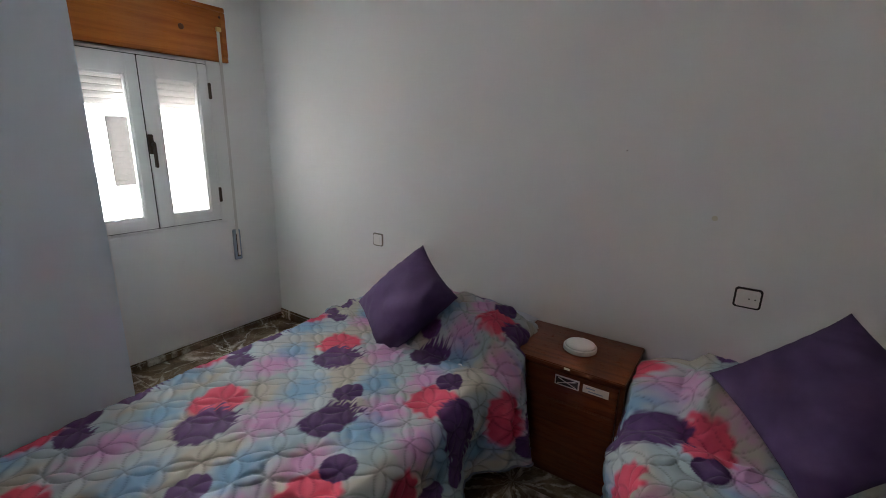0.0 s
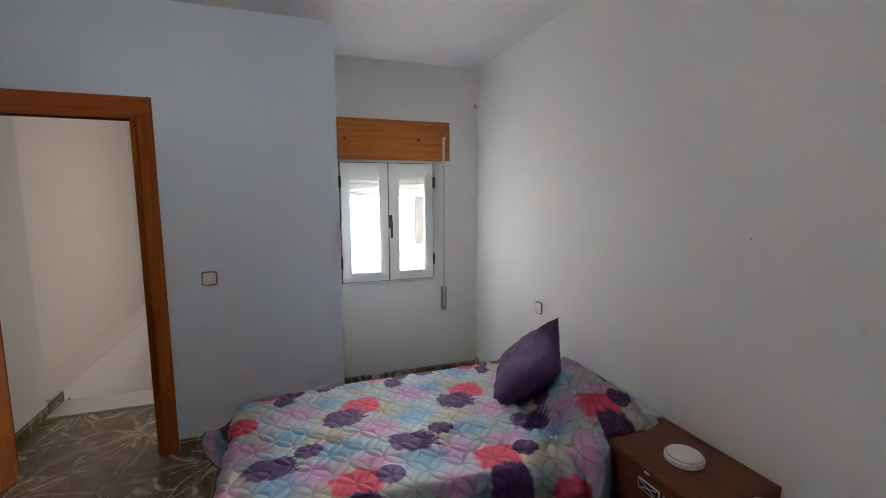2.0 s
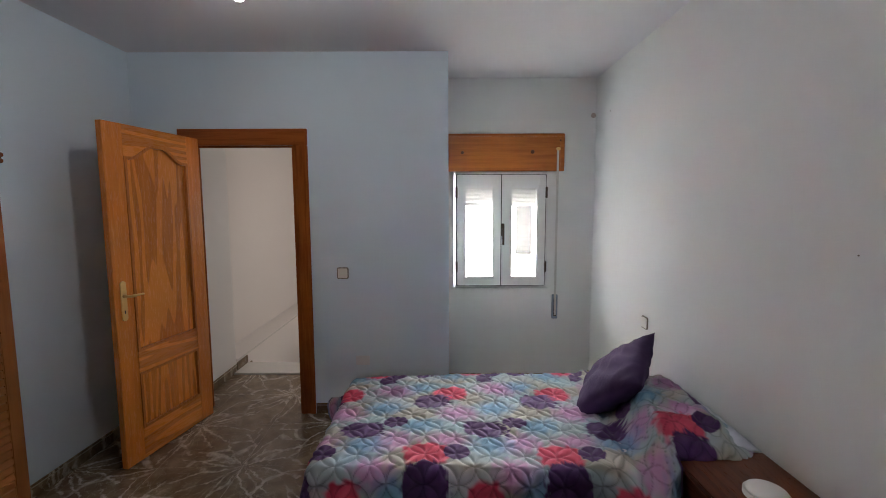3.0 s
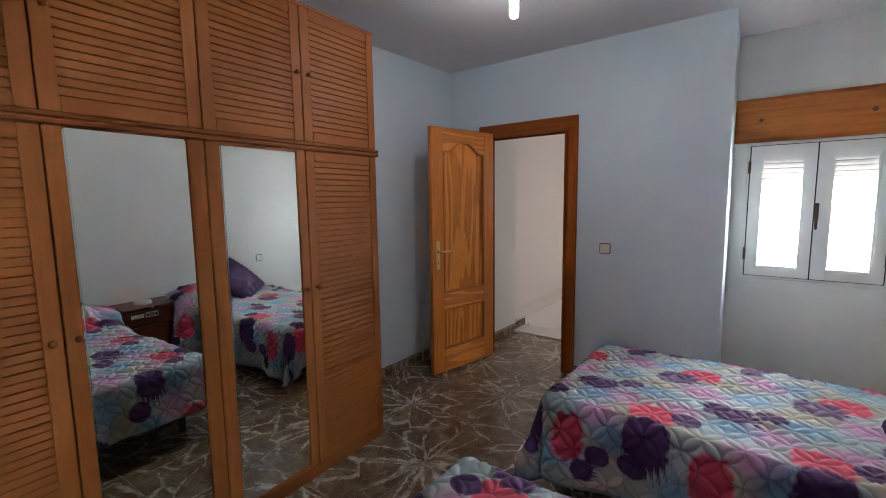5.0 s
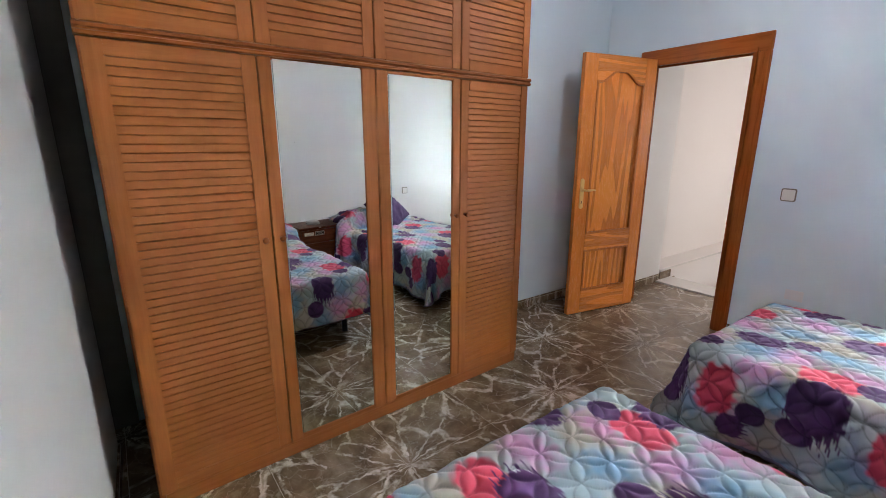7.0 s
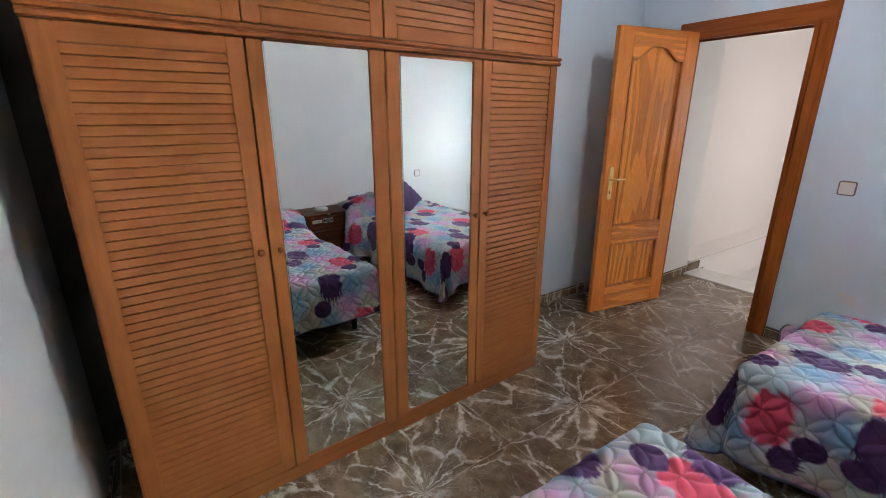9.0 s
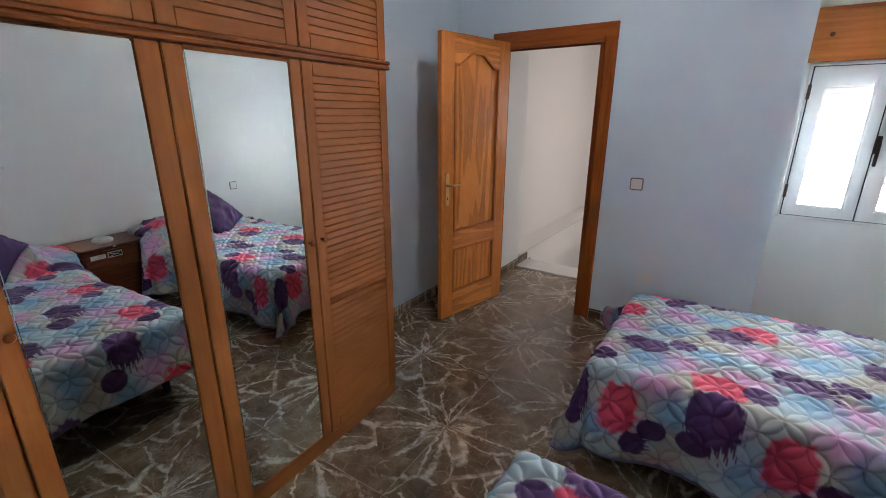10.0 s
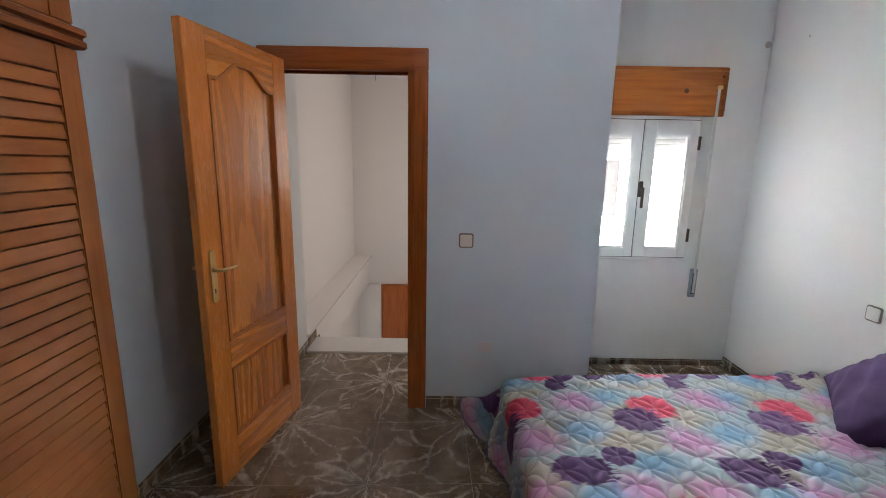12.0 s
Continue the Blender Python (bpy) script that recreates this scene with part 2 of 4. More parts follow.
def lathe(profile, segs=24, axis="z"):
    """A turned solid from (radius, height) pairs."""
    bm = bmesh.new()
    rings = []
    for r, h in profile:
        ring = []
        for k in range(segs):
            a = 2 * math.pi * k / segs
            c, s = r * math.cos(a), r * math.sin(a)
            ring.append(bm.verts.new((c, s, h) if axis == "z" else (c, -h, s) if axis == "y" else (h, c, s)))
        rings.append(ring)
    for a, b in zip(rings, rings[1:]):
        for k in range(segs):
            bm.faces.new((a[k], a[(k + 1) % segs], b[(k + 1) % segs], b[k]))
    bm.faces.new(rings[0][::-1])
    bm.faces.new(rings[-1])
    bmesh.ops.recalc_face_normals(bm, faces=bm.faces)
    return bm


def prism(outline, depth0, depth1, plane="xz"):
    """An outline in a plane, pushed through from one depth to another."""
    bm = bmesh.new()

    def at(u, v, d):
        return (u, d, v) if plane == "xz" else (d, u, v) if plane == "yz" else (u, v, d)

    a = [bm.verts.new(at(u, v, depth0)) for u, v in outline]
    b = [bm.verts.new(at(u, v, depth1)) for u, v in outline]
    bm.faces.new(a)
    bm.faces.new(b[::-1])
    for k in range(len(a)):
        j = (k + 1) % len(a)
        bm.faces.new((a[k], b[k], b[j], a[j]))
    bmesh.ops.recalc_face_normals(bm, faces=bm.faces)
    return bm


def mesh_of(name, bm, material, smooth=False):
    me = bpy.data.meshes.new(name)
    bm.to_mesh(me)
    bm.free()
    if smooth:
        for f in me.polygons:
            f.use_smooth = True
    me.materials.append(material)
    return me


def part(name, bm, material, parent=None, label="", smooth=False):
    ob = new(name, mesh_of(name, bm, material, smooth))
    ob.parent = parent
    if label:
        ob["label"] = label
    return ob


def piece(name, me, parent, m):
    ob = new(name, me)
    ob.parent = parent
    ob.matrix_local = m
    return ob


def thing(name, label, category, group="", at=None):
    ob = new(name)
    ob.empty_display_size = 0.1
    if at is not None:
        ob.matrix_world = at
    return tagged(ob, label, category, group)


def structure(name, bm, material, label="", category=""):
    return tagged(part(name, bm, material), label, category or name.split("_")[0], kind="structure")


# ---- the room ----
H = 2.625                      # ceiling
XD, XW, XR = -2.15, -2.80, 1.574   # door wall, window wall, end wall
YH, YB, YR = 2.04, -1.47, 0.773    # bed-head wall, back wall, side of the window recess
TD = 0.105                     # thickness of the door wall
YRD = 0.738                    # the recess widens a little towards the window

wall_head = structure("wall_head", boxes((-3.0, 1.735, YH, YH + 0.15, 0, H)), M_WALL, "white painted plaster wall behind the bed heads")
wall_window = structure("wall_window", boxes((-3.0, XW, YRD, 0.83, 0, H), (-3.0, XW, 1.64, YH, 0, H), (-3.0, XW, 0.83, 1.64, 0, 0.835), (-3.0, XW, 0.83, 1.64, 1.84, H)), M_WALL, "white painted wall of the window recess")
wall_recess = structure("wall_recess", prism([(-3.0, 0.605), (XD - TD, 0.605), (XD - TD, 0.68), (XD, 0.68), (XD, YR), (XW, YRD), (-3.0, YRD)], 0, H, "xy"), M_BLUE, "pale painted side wall of the window recess")
wall_door = structure("wall_door", boxes((XD - TD, XD, YB - 0.15, -1.085, 0, H), (XD - TD, XD, -0.315, 0.68, 0, H), (XD - TD, XD, -1.085, -0.315, 2.01, H)), M_BLUE, "pale blue-grey painted wall with the doorway")
wall_back = structure("wall_back", boxes((XD, 2.1, YB - 0.15, YB, 0, H)), M_BLUE, "pale blue-grey painted wall behind the wardrobe")
wall_end = structure("wall_end", boxes((XR, XR + 0.15, -1.19, YH, 0, H)), M_END, "light grey end wall beside the wardrobe")
# niche faces coloured dark brown, with a thin sheet over the back wall
structure("wall_alcove_end", boxes((1.95, 2.1, YB, -0.99, 0, H)), M_NICHE, "dark brown end of the niche beside the wardrobe")
structure("wall_alcove_side", boxes((XR + 0.15, 1.95, -1.19, -1.04, 0, H)), M_NICHE, "dark brown side of the niche beside the wardrobe")
structure("wall_alcove_back", boxes((1.5, 1.95, YB + 0.001, YB + 0.02, 0, H)), M_NICHE, "dark brown back of the niche beside the wardrobe")
ceiling = structure("ceiling", boxes((-3.0, 2.1, YB - 0.15, YH + 0.15, H, H + 0.12)), M_CEIL, "white painted plaster ceiling")
floor = structure("floor", boxes((-2.9, 1.65, YB, YH, -0.12, -0.0007), (1.65, 2.1, YB, -0.99, -0.12, -0.0007)), M_GROUT, "polished brown marble-look tile floor with pale veins", "floor")

# stair hall beyond the door
wall_hall = structure("wall_hall", boxes((-6.0, -2.97, -1.60, -1.45, -2.5, H)), M_HALL, "warm white wall along the stair hall")
structure("wall_landing", boxes((-2.97, XD - TD, -1.47, -1.22, 0, H)), M_WALL, "pale painted wall beside the landing")
wall_stair_side = structure("wall_stair_side", boxes((-6.0, -2.97, -1.45, -1.22, -0.26, 0.10), (-6.0, -2.97, -1.45, -1.395, -2.5, -0.2601)), M_HALL, "low white side wall along the stairs")
structure("trim_stair_ledge", boxes((-6.0, -2.965, -1.45, -1.205, 0.104, 0.125), bevel=0.004), M_HALL, "pale ledge on the low stair wall", "ledge")
# added whiter strip that draws the ledge's highlight line
structure("trim_ledge_edge", boxes((-6.0, -2.966, -1.2049, -1.196, 0.106, 0.1235), bevel=0.003), M_LEDGE, "pale strip added as the lit rounded edge of the stair ledge", "ledge")
structure("wall_hall_far", boxes((-6.15, -6.0, -1.60, 0.80, -2.5, H)), M_HALL, "warm white end wall of the stair hall")
# the opening in this unseen wall is made for the fill lamp
structure("wall_hall_side", boxes((-6.0, -5.15, 0.623, 0.773, -2.5, H), (-3.55, -3.0, 0.623, 0.773, -2.5, H), (-5.15, -3.55, 0.623, 0.773, -2.5, 0.75), (-5.15, -3.55, 0.623, 0.773, 2.15, H)), M_HALL, "warm white side wall of the stair hall")
structure("ceiling_hall", boxes((-6.15, -3.0, -1.6, 0.773, H, H + 0.12)), M_CEIL, "white ceiling of the stair hall", "ceiling")
# unseen cover that keeps sun and sky out of the lamp's opening
structure("window_2", boxes((-5.2, -3.5, 0.776, 0.80, 0.7, 2.2)), M_WHITE, "white cover behind the unseen hall fill lamp", "window")
structure("floor_landing_edge", boxes((-3.20, -2.905, -1.218, 0.62, -0.06, 0.012), bevel=0.006), M_LEDGE, "white marble nosing at the head of the stairs", "stair nosing")
structure("floor_lower", boxes((-6.0, -3.2, -1.218, 0.62, -2.5, -2.25)), M_LEDGE, "lower landing floor", "floor")
stairs = thing("staircase", "white marble stairs going down from the landing", "staircase")
for k in range(11):
    x1 = -3.205 - 0.215 * k
    z1 = -0.19 * (k + 1)
    part("tread", boxes((x1 - 0.235, x1, -1.216, 0.0, z1 - 0.03, z1), bevel=0.004), M_LEDGE, stairs)
    part("riser", boxes((x1 - 0.02, x1 - 0.002, -1.216, 0.0, z1 + 0.002, z1 + 0.128)), M_HALL, stairs)
lower_door = thing("door_2", "orange varnished wooden door at the foot of the stairs", "door")
tagged(lower_door, kind="structure")
part("leaf", boxes((-5.995, -5.955, -1.03, -0.25, -2.24, -0.33), bevel=0.003), M_ORANGE, lower_door)
part("jamb", boxes((-5.998, -5.95, -1.052, -1.032, -2.24, -0.312), (-5.998, -5.95, -1.031, -0.22, -0.328, -0.312), bevel=0.003), M_ORANGE, lower_door)
structure("wall_pilaster", boxes((-5.998, -5.90, -1.25, -1.056, -2.24, -0.30), bevel=0.006), M_HALL, "pale pilaster beside the lower door", "wall")

# ---- outside the window ----
facade = thing("neighbour_house", "white neighbouring house with a glowing wall and two dark shuttered windows", "house")
WY = (2.40, 2.76, 3.20, 3.54)
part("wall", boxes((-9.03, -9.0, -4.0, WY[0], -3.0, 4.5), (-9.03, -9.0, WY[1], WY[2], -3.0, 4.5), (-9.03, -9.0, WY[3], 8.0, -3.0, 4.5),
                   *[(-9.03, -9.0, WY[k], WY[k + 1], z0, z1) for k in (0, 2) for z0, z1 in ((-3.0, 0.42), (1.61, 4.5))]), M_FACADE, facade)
M_DPANE, M_DSLAT = plain("dark_pane", (0.05, 0.05, 0.055), 0.3), plain("grey_shutter", (0.075, 0.074, 0.073), 0.8)
for w0 in (0, 2):
    win = part("window", boxes((-9.03, -8.995, WY[w0] + 0.001, WY[w0 + 1] - 0.001, 0.421, 1.609)), M_DPANE, facade)
    for k in range(12):
        z = 0.44 + 0.1 * k
        part("slat", boxes((-8.994, -8.975, WY[w0] - 0.01, WY[w0 + 1] + 0.01, z - 0.02, z + 0.076)), M_DSLAT, win)
structure("ground", boxes((-300, 300, -300, 300, -3.1, -3.0)), plain("pale_paving", (0.5, 0.48, 0.44), 0.9), "pale paved yard outside", "ground")


# ---- window ----
def build_window():
    w = tagged(thing("window_1", "white two-leaf casement window with wide stiles, shut", "window"), kind="structure")
    y0, y1, z0, z1, yc = 0.853, 1.618, 0.858, 1.817, 1.236
    xf = -2.765
    part("window_frame", boxes((-2.84, -2.785, 0.832, y0 - 0.006, 0.838, 1.838), (-2.84, -2.785, y1 + 0.006, 1.638, 0.838, 1.838),
                               (-2.84, -2.785, y0 - 0.006, y1 + 0.006, 0.838, z0 - 0.006), (-2.84, -2.785, y0 - 0.006, y1 + 0.006, z1 + 0.006, 1.838), bevel=0.003), M_WHITE, w)
    part("seal", boxes((-2.83, -2.7835, y0 - 0.004, y1 + 0.004, z0 - 0.006, z0 - 0.0005), (-2.83, -2.7835, y0 - 0.004, y1 + 0.004, z1 + 0.0005, z1 + 0.006),
                       (-2.83, -2.7835, y0 - 0.006, y0 + 0.001, z0, z1), (-2.83, -2.7835, y1 - 0.001, y1 + 0.006, z0, z1), (-2.82, -2.775, yc - 0.005, yc + 0.005, z0, z1)), M_BLACK, w)
    for a, b, gl, gr in ((y0 + 0.002, yc - 0.004, 0.918, 1.173), (yc + 0.004, y1 - 0.002, 1.317, 1.555)):
        leaf = part("casement", boxes((-2.825, xf, a, gl, z0, z1), (-2.825, xf, gr, b, z0, z1), (-2.825, xf, gl, gr, z0, 0.924), (-2.825, xf, gl, gr, 1.718, z1), bevel=0.0035), M_WHITE, w)
        part("glazing_bead", boxes((-2.80, -2.772, gl, gl + 0.012, 0.924, 1.718), (-2.80, -2.772, gr - 0.012, gr, 0.924, 1.718), (-2.80, -2.772, gl + 0.012, gr - 0.012, 0.924, 0.936), (-2.80, -2.772, gl + 0.012, gr - 0.012, 1.706, 1.718), bevel=0.003), M_WHITE, leaf)
        pane = part("pane", boxes((-2.806, -2.802, gl, gr, 0.924, 1.718)), M_GLASS, leaf)
        pane.visible_shadow = False
    for y, s in ((y0, -1), (y1, 1)):
        for z in (1.665, 1.022):
            part("hinge", boxes((-2.785, -2.758, y - 0.009 + 0.004 * s, y + 0.009 + 0.004 * s, z - 0.047, z + 0.047), bevel=0.003), M_BRONZE, w, "dark bronze hinge")
    h = part("handle", boxes((xf, xf + 0.012, yc - 0.002, yc + 0.026, 1.29, 1.40), (xf + 0.012, xf + 0.045, yc + 0.006, yc + 0.02, 1.335, 1.352), bevel=0.003), M_BRONZE, w, "dark bronze espagnolette handle")
    part("lever", boxes((xf + 0.034, xf + 0.048, yc + 0.004, yc + 0.022, 1.215, 1.36), bevel=0.004), M_BRONZE, h)
    part("window_sill", boxes((-2.80, -2.786, 0.80, 1.66, 0.818, 0.834), bevel=0.003), M_WHITE, w)


def build_shutter():
    s = thing("roller_shutter", "white roller shutter, slats lowered a little behind the glass", "shutter")
    for k in range(9):
        z = 1.552 + 0.036 * k
        bm = prism([(-2.90, z), (-2.896, z + 0.003), (-2.894, z + 0.017), (-2.896, z + 0.033), (-2.90, z + 0.0365), (-2.905, z + 0.017)], 0.835, 1.635, "xz")
        part("slat", bm, M_SLAT, s)
    c = thing("shutter_box_cover", "orange varnished pine board covering the shutter box", "shutter box")
    part("board", boxes((-2.797, -2.780, YRD + 0.004, 1.771, 1.855, 2.155), bevel=0.004), M_BOX, c)
    part("edge_strip", boxes((-2.797, -2.774, YRD + 0.004, 1.771, 2.135, 2.163), (-2.797, -2.774, YRD + 0.004, 1.771, 1.846, 1.872), bevel=0.004), M_BOX, c)
    part("edge_strip", boxes((-2.797, -2.774, 1.735, 1.772, 1.873, 2.134), bevel=0.004), M_BOX, c)
    for y, z, r in ((0.90, 2.005, 0.014), (1.50, 2.01, 0.017), (1.735, 2.105, 0.008)):
        k = part("knot", lathe([(r, 0), (r * 0.9, 0.0015), (r * 0.3, 0.002)], 16, "x"), M_KNOT, c, smooth=True)
        k.matrix_local = pose(-2.7795 if r > 0.01 else -2.7735, y, z)
    st = thing("shutter_strap", "pale webbing strap with a grey-blue wall winder", "shutter strap")
    part("strap", boxes((-2.772, -2.769, 1.706, 1.724, 0.74, 2.03)), M_STRAP, st)
    part("guide", boxes((-2.773, -2.755, 1.698, 1.732, 2.02, 2.045), bevel=0.004), M_BRASS, st, "small brass strap guide")
    win = part("winder", boxes((-2.799, -2.775, 1.692, 1.742, 0.555, 0.77), bevel=0.005), M_GREYMET, st, "grey-blue winder plate")
    part("slot", boxes((-2.776, -2.7735, 1.706, 1.728, 0.58, 0.745)), M_BRONZE, win)
    part("strap_end", boxes((-2.774, -2.764, 1.710, 1.724, 0.59, 0.75), bevel=0.002), M_STRAP, win)


# ---- bedroom door ----
def arch_outline(s0, s1, z0, z1, rise):
    """A panel outline whose top swells into a low double curve."""
    pts = [(s0, z0), (s1, z0), (s1, z1)]
    n = 26
    for k in range(1, n):
        u = k / n
        s = min(1.0, max(0.0, (min(u, 1 - u) - 0.07) / 0.36))
        bulge = s * s * (3 - 2 * s)
        pts.append((s1 + (s0 - s1) * u, z1 + rise * bulge))
    pts.append((s0, z1))
    return pts


def ring(outer, inner, d0, d1):
    """A frame between two outlines with the same number of points."""
    bm = bmesh.new()
    loops = [[bm.verts.new((u, d, v)) for u, v in pts] for d in (d0, d1) for pts in (outer, inner)]
    o0, i0, o1, i1 = loops
    n = len(outer)
    for k in range(n):
        j = (k + 1) % n
        for quad in ((o0[k], o0[j], i0[j], i0[k]), (o1[k], i1[k], i1[j], o1[j]), (o0[k], o1[k], o1[j], o0[j]), (i0[k], i0[j], i1[j], i1[k])):
            bm.faces.new(quad)
    bmesh.ops.recalc_face_normals(bm, faces=bm.faces)
    return bm


def shrink(pts, d):
    cx = sum(p[0] for p in pts) / len(pts)
    lo, hi = min(p[1] for p in pts), max(p[1] for p in pts)
    cz, w, h = (lo + hi) / 2, max(p[0] for p in pts) - min(p[0] for p in pts), hi - lo
    return [(cx + (u - cx) * (1 - 2 * d / w), cz + (v - cz) * (1 - 2 * d / h)) for u, v in pts]


def build_door():
    fr = tagged(thing("door_frame", "dark orange varnished pine door casing", "door frame"), kind="structure")
    x0, x1 = XD + 0.0, XD + 0.016
    y0, y1, i0, i1, zt, zi = -1.145, -0.228, -1.072, -0.326, 2.10, 1.995
    for a, b in ((x0, x1), (XD - TD - 0.016, XD - TD)):
        part("architrave", boxes((a, b, y0, i0 + 0.012, 0, zi - 0.012), bevel=0.004), M_FRAME, fr)
        part("architrave", boxes((a, b, i1 - 0.012, y1, 0, zi - 0.012), bevel=0.004), M_FRAME, fr)
        part("architrave_head", boxes((a, b, y0, y1, zi - 0.0115, zt), bevel=0.004), M_FRAMEY, fr)
    for a, b in ((i1 - 0.0, y1 - 0.06), ):
        part("moulding", boxes((x1, x1 + 0.008, a + 0.004, a + 0.022, 0, zi + 0.02), bevel=0.004), M_FRAME, fr)
        part("moulding", boxes((x1, x1 + 0.008, y1 - 0.016, y1 - 0.002, 0, zt - 0.002), bevel=0.003), M_FRAME, fr)
    part("jamb", boxes((XD - TD, XD - 0.001, -1.0845, i0, 0, 2.0)), M_FRAME, fr)
    part("jamb", boxes((XD - TD, XD - 0.001, i1, -0.3155, 0, 2.0)), M_FRAME, fr)
    part("jamb_head", boxes((XD - TD, XD - 0.001, i0, i1, zi, 2.0095)), M_FRAMEY, fr)
    part("door_stop", boxes((XD - 0.09, XD - 0.05, i1 - 0.012, i1, 0, zi), (XD - 0.09, XD - 0.05, i0, i0 + 0.012, 0, zi)), M_FRAME, fr)
    part("strike_plate", boxes((XD - 0.04, XD - 0.018, i1 - 0.002, i1 - 0.0005, 0.93, 1.10)), M_BRASS, fr)

    # leaf in its own axes: hinge edge at x = 0, width along x, face towards +y
    wd, ht, th = 0.722, 2.02, 0.038
    ang = math.degrees(math.atan2(-1.132 + 0.999, -1.425 + 2.137))
    d = tagged(thing("door_1", "varnished pine panel door with a brass handle, standing open", "door", at=pose(-2.137, -0.999, 0.010, 0, 0, ang)), kind="structure")
    sl, sr = 0.115, wd - 0.125
    up = arch_outline(sl, sr, 0.672, 1.835, 0.085)
    lo = [(sl, 0.19), (sr, 0.19), (sr, 0.54), (sl, 0.54)]
    part("stile", boxes((0, sl, -th, 0, 0, ht), bevel=0.002), M_STILE, d)
    part("stile", boxes((sr, wd, -th, 0, 0, ht), bevel=0.002), M_STILE, d)
    part("rail", boxes((sl, sr, -th, -0.0005, 0, 0.19)), M_PINEX, d)
    part("rail", boxes((sl, sr, -th, -0.0005, 0.54, 0.672)), M_PINEX, d)
    top = [p for p in up[2:]] + [(sl, ht), (sr, ht)]
    part("rail", prism(top, -th, -0.0005), M_PINEX, d)
    for pts in (up, lo):
        part("panel_moulding", ring(pts, shrink(pts, 0.016), -0.022, 0.004), M_MOULD, d)
        part("panel_moulding", ring(pts, shrink(pts, 0.016), -th - 0.004, -th + 0.016), M_MOULD, d)
        mid = shrink(pts, 0.016)
        part("panel", prism(mid, -th + 0.008, -0.015), M_PINE, d)
    for s in (1, -1):
        y = 0.0 if s == 1 else -th
        shape = rounded(0.036, 0.235, 0.0175, min(y, y + s * 0.006), max(y, y + s * 0.006))
        bmesh.ops.translate(shape, verts=shape.verts, vec=(wd - 0.055, 0, 1.0))
        plate = part("handle_plate", shape, M_BRASS, d, "worn brass handle plate")
        stem = lathe([(0.011, 0), (0.011, 0.012), (0.008, 0.016), (0.008, 0.05)], 14, "y")
        st = part("stem", stem, M_BRASS, plate, smooth=True)
        st.matrix_local = pose(wd - 0.055, y + s * 0.006, 1.03, 0, 0, 0 if s == -1 else 180)
        lv = lathe([(0.007, 0), (0.009, 0.018), (0.007, 0.045), (0.0055, 0.085), (0.003, 0.092)], 14, "x")
        lever = part("lever", lv, M_BRASS, plate, smooth=True)
        lever.matrix_local = pose(wd - 0.055, y + s * 0.052, 1.03, 0, 0, 180)
        part("keyhole", boxes((wd - 0.058, wd - 0.052, y + s * 0.006, y + s * 0.0066, 0.925, 0.945)), M_BLACK, plate)
    for z in (0.25, 1.0, 1.75):
        hg = part("hinge", lathe([(0.007, 0), (0.008, 0.005), (0.007, 0.01), (0.007, 0.09), (0.008, 0.095), (0.004, 0.1)], 12), M_BRASS, d, smooth=True)
        hg.matrix_local = pose(-0.004, -th - 0.006, z)


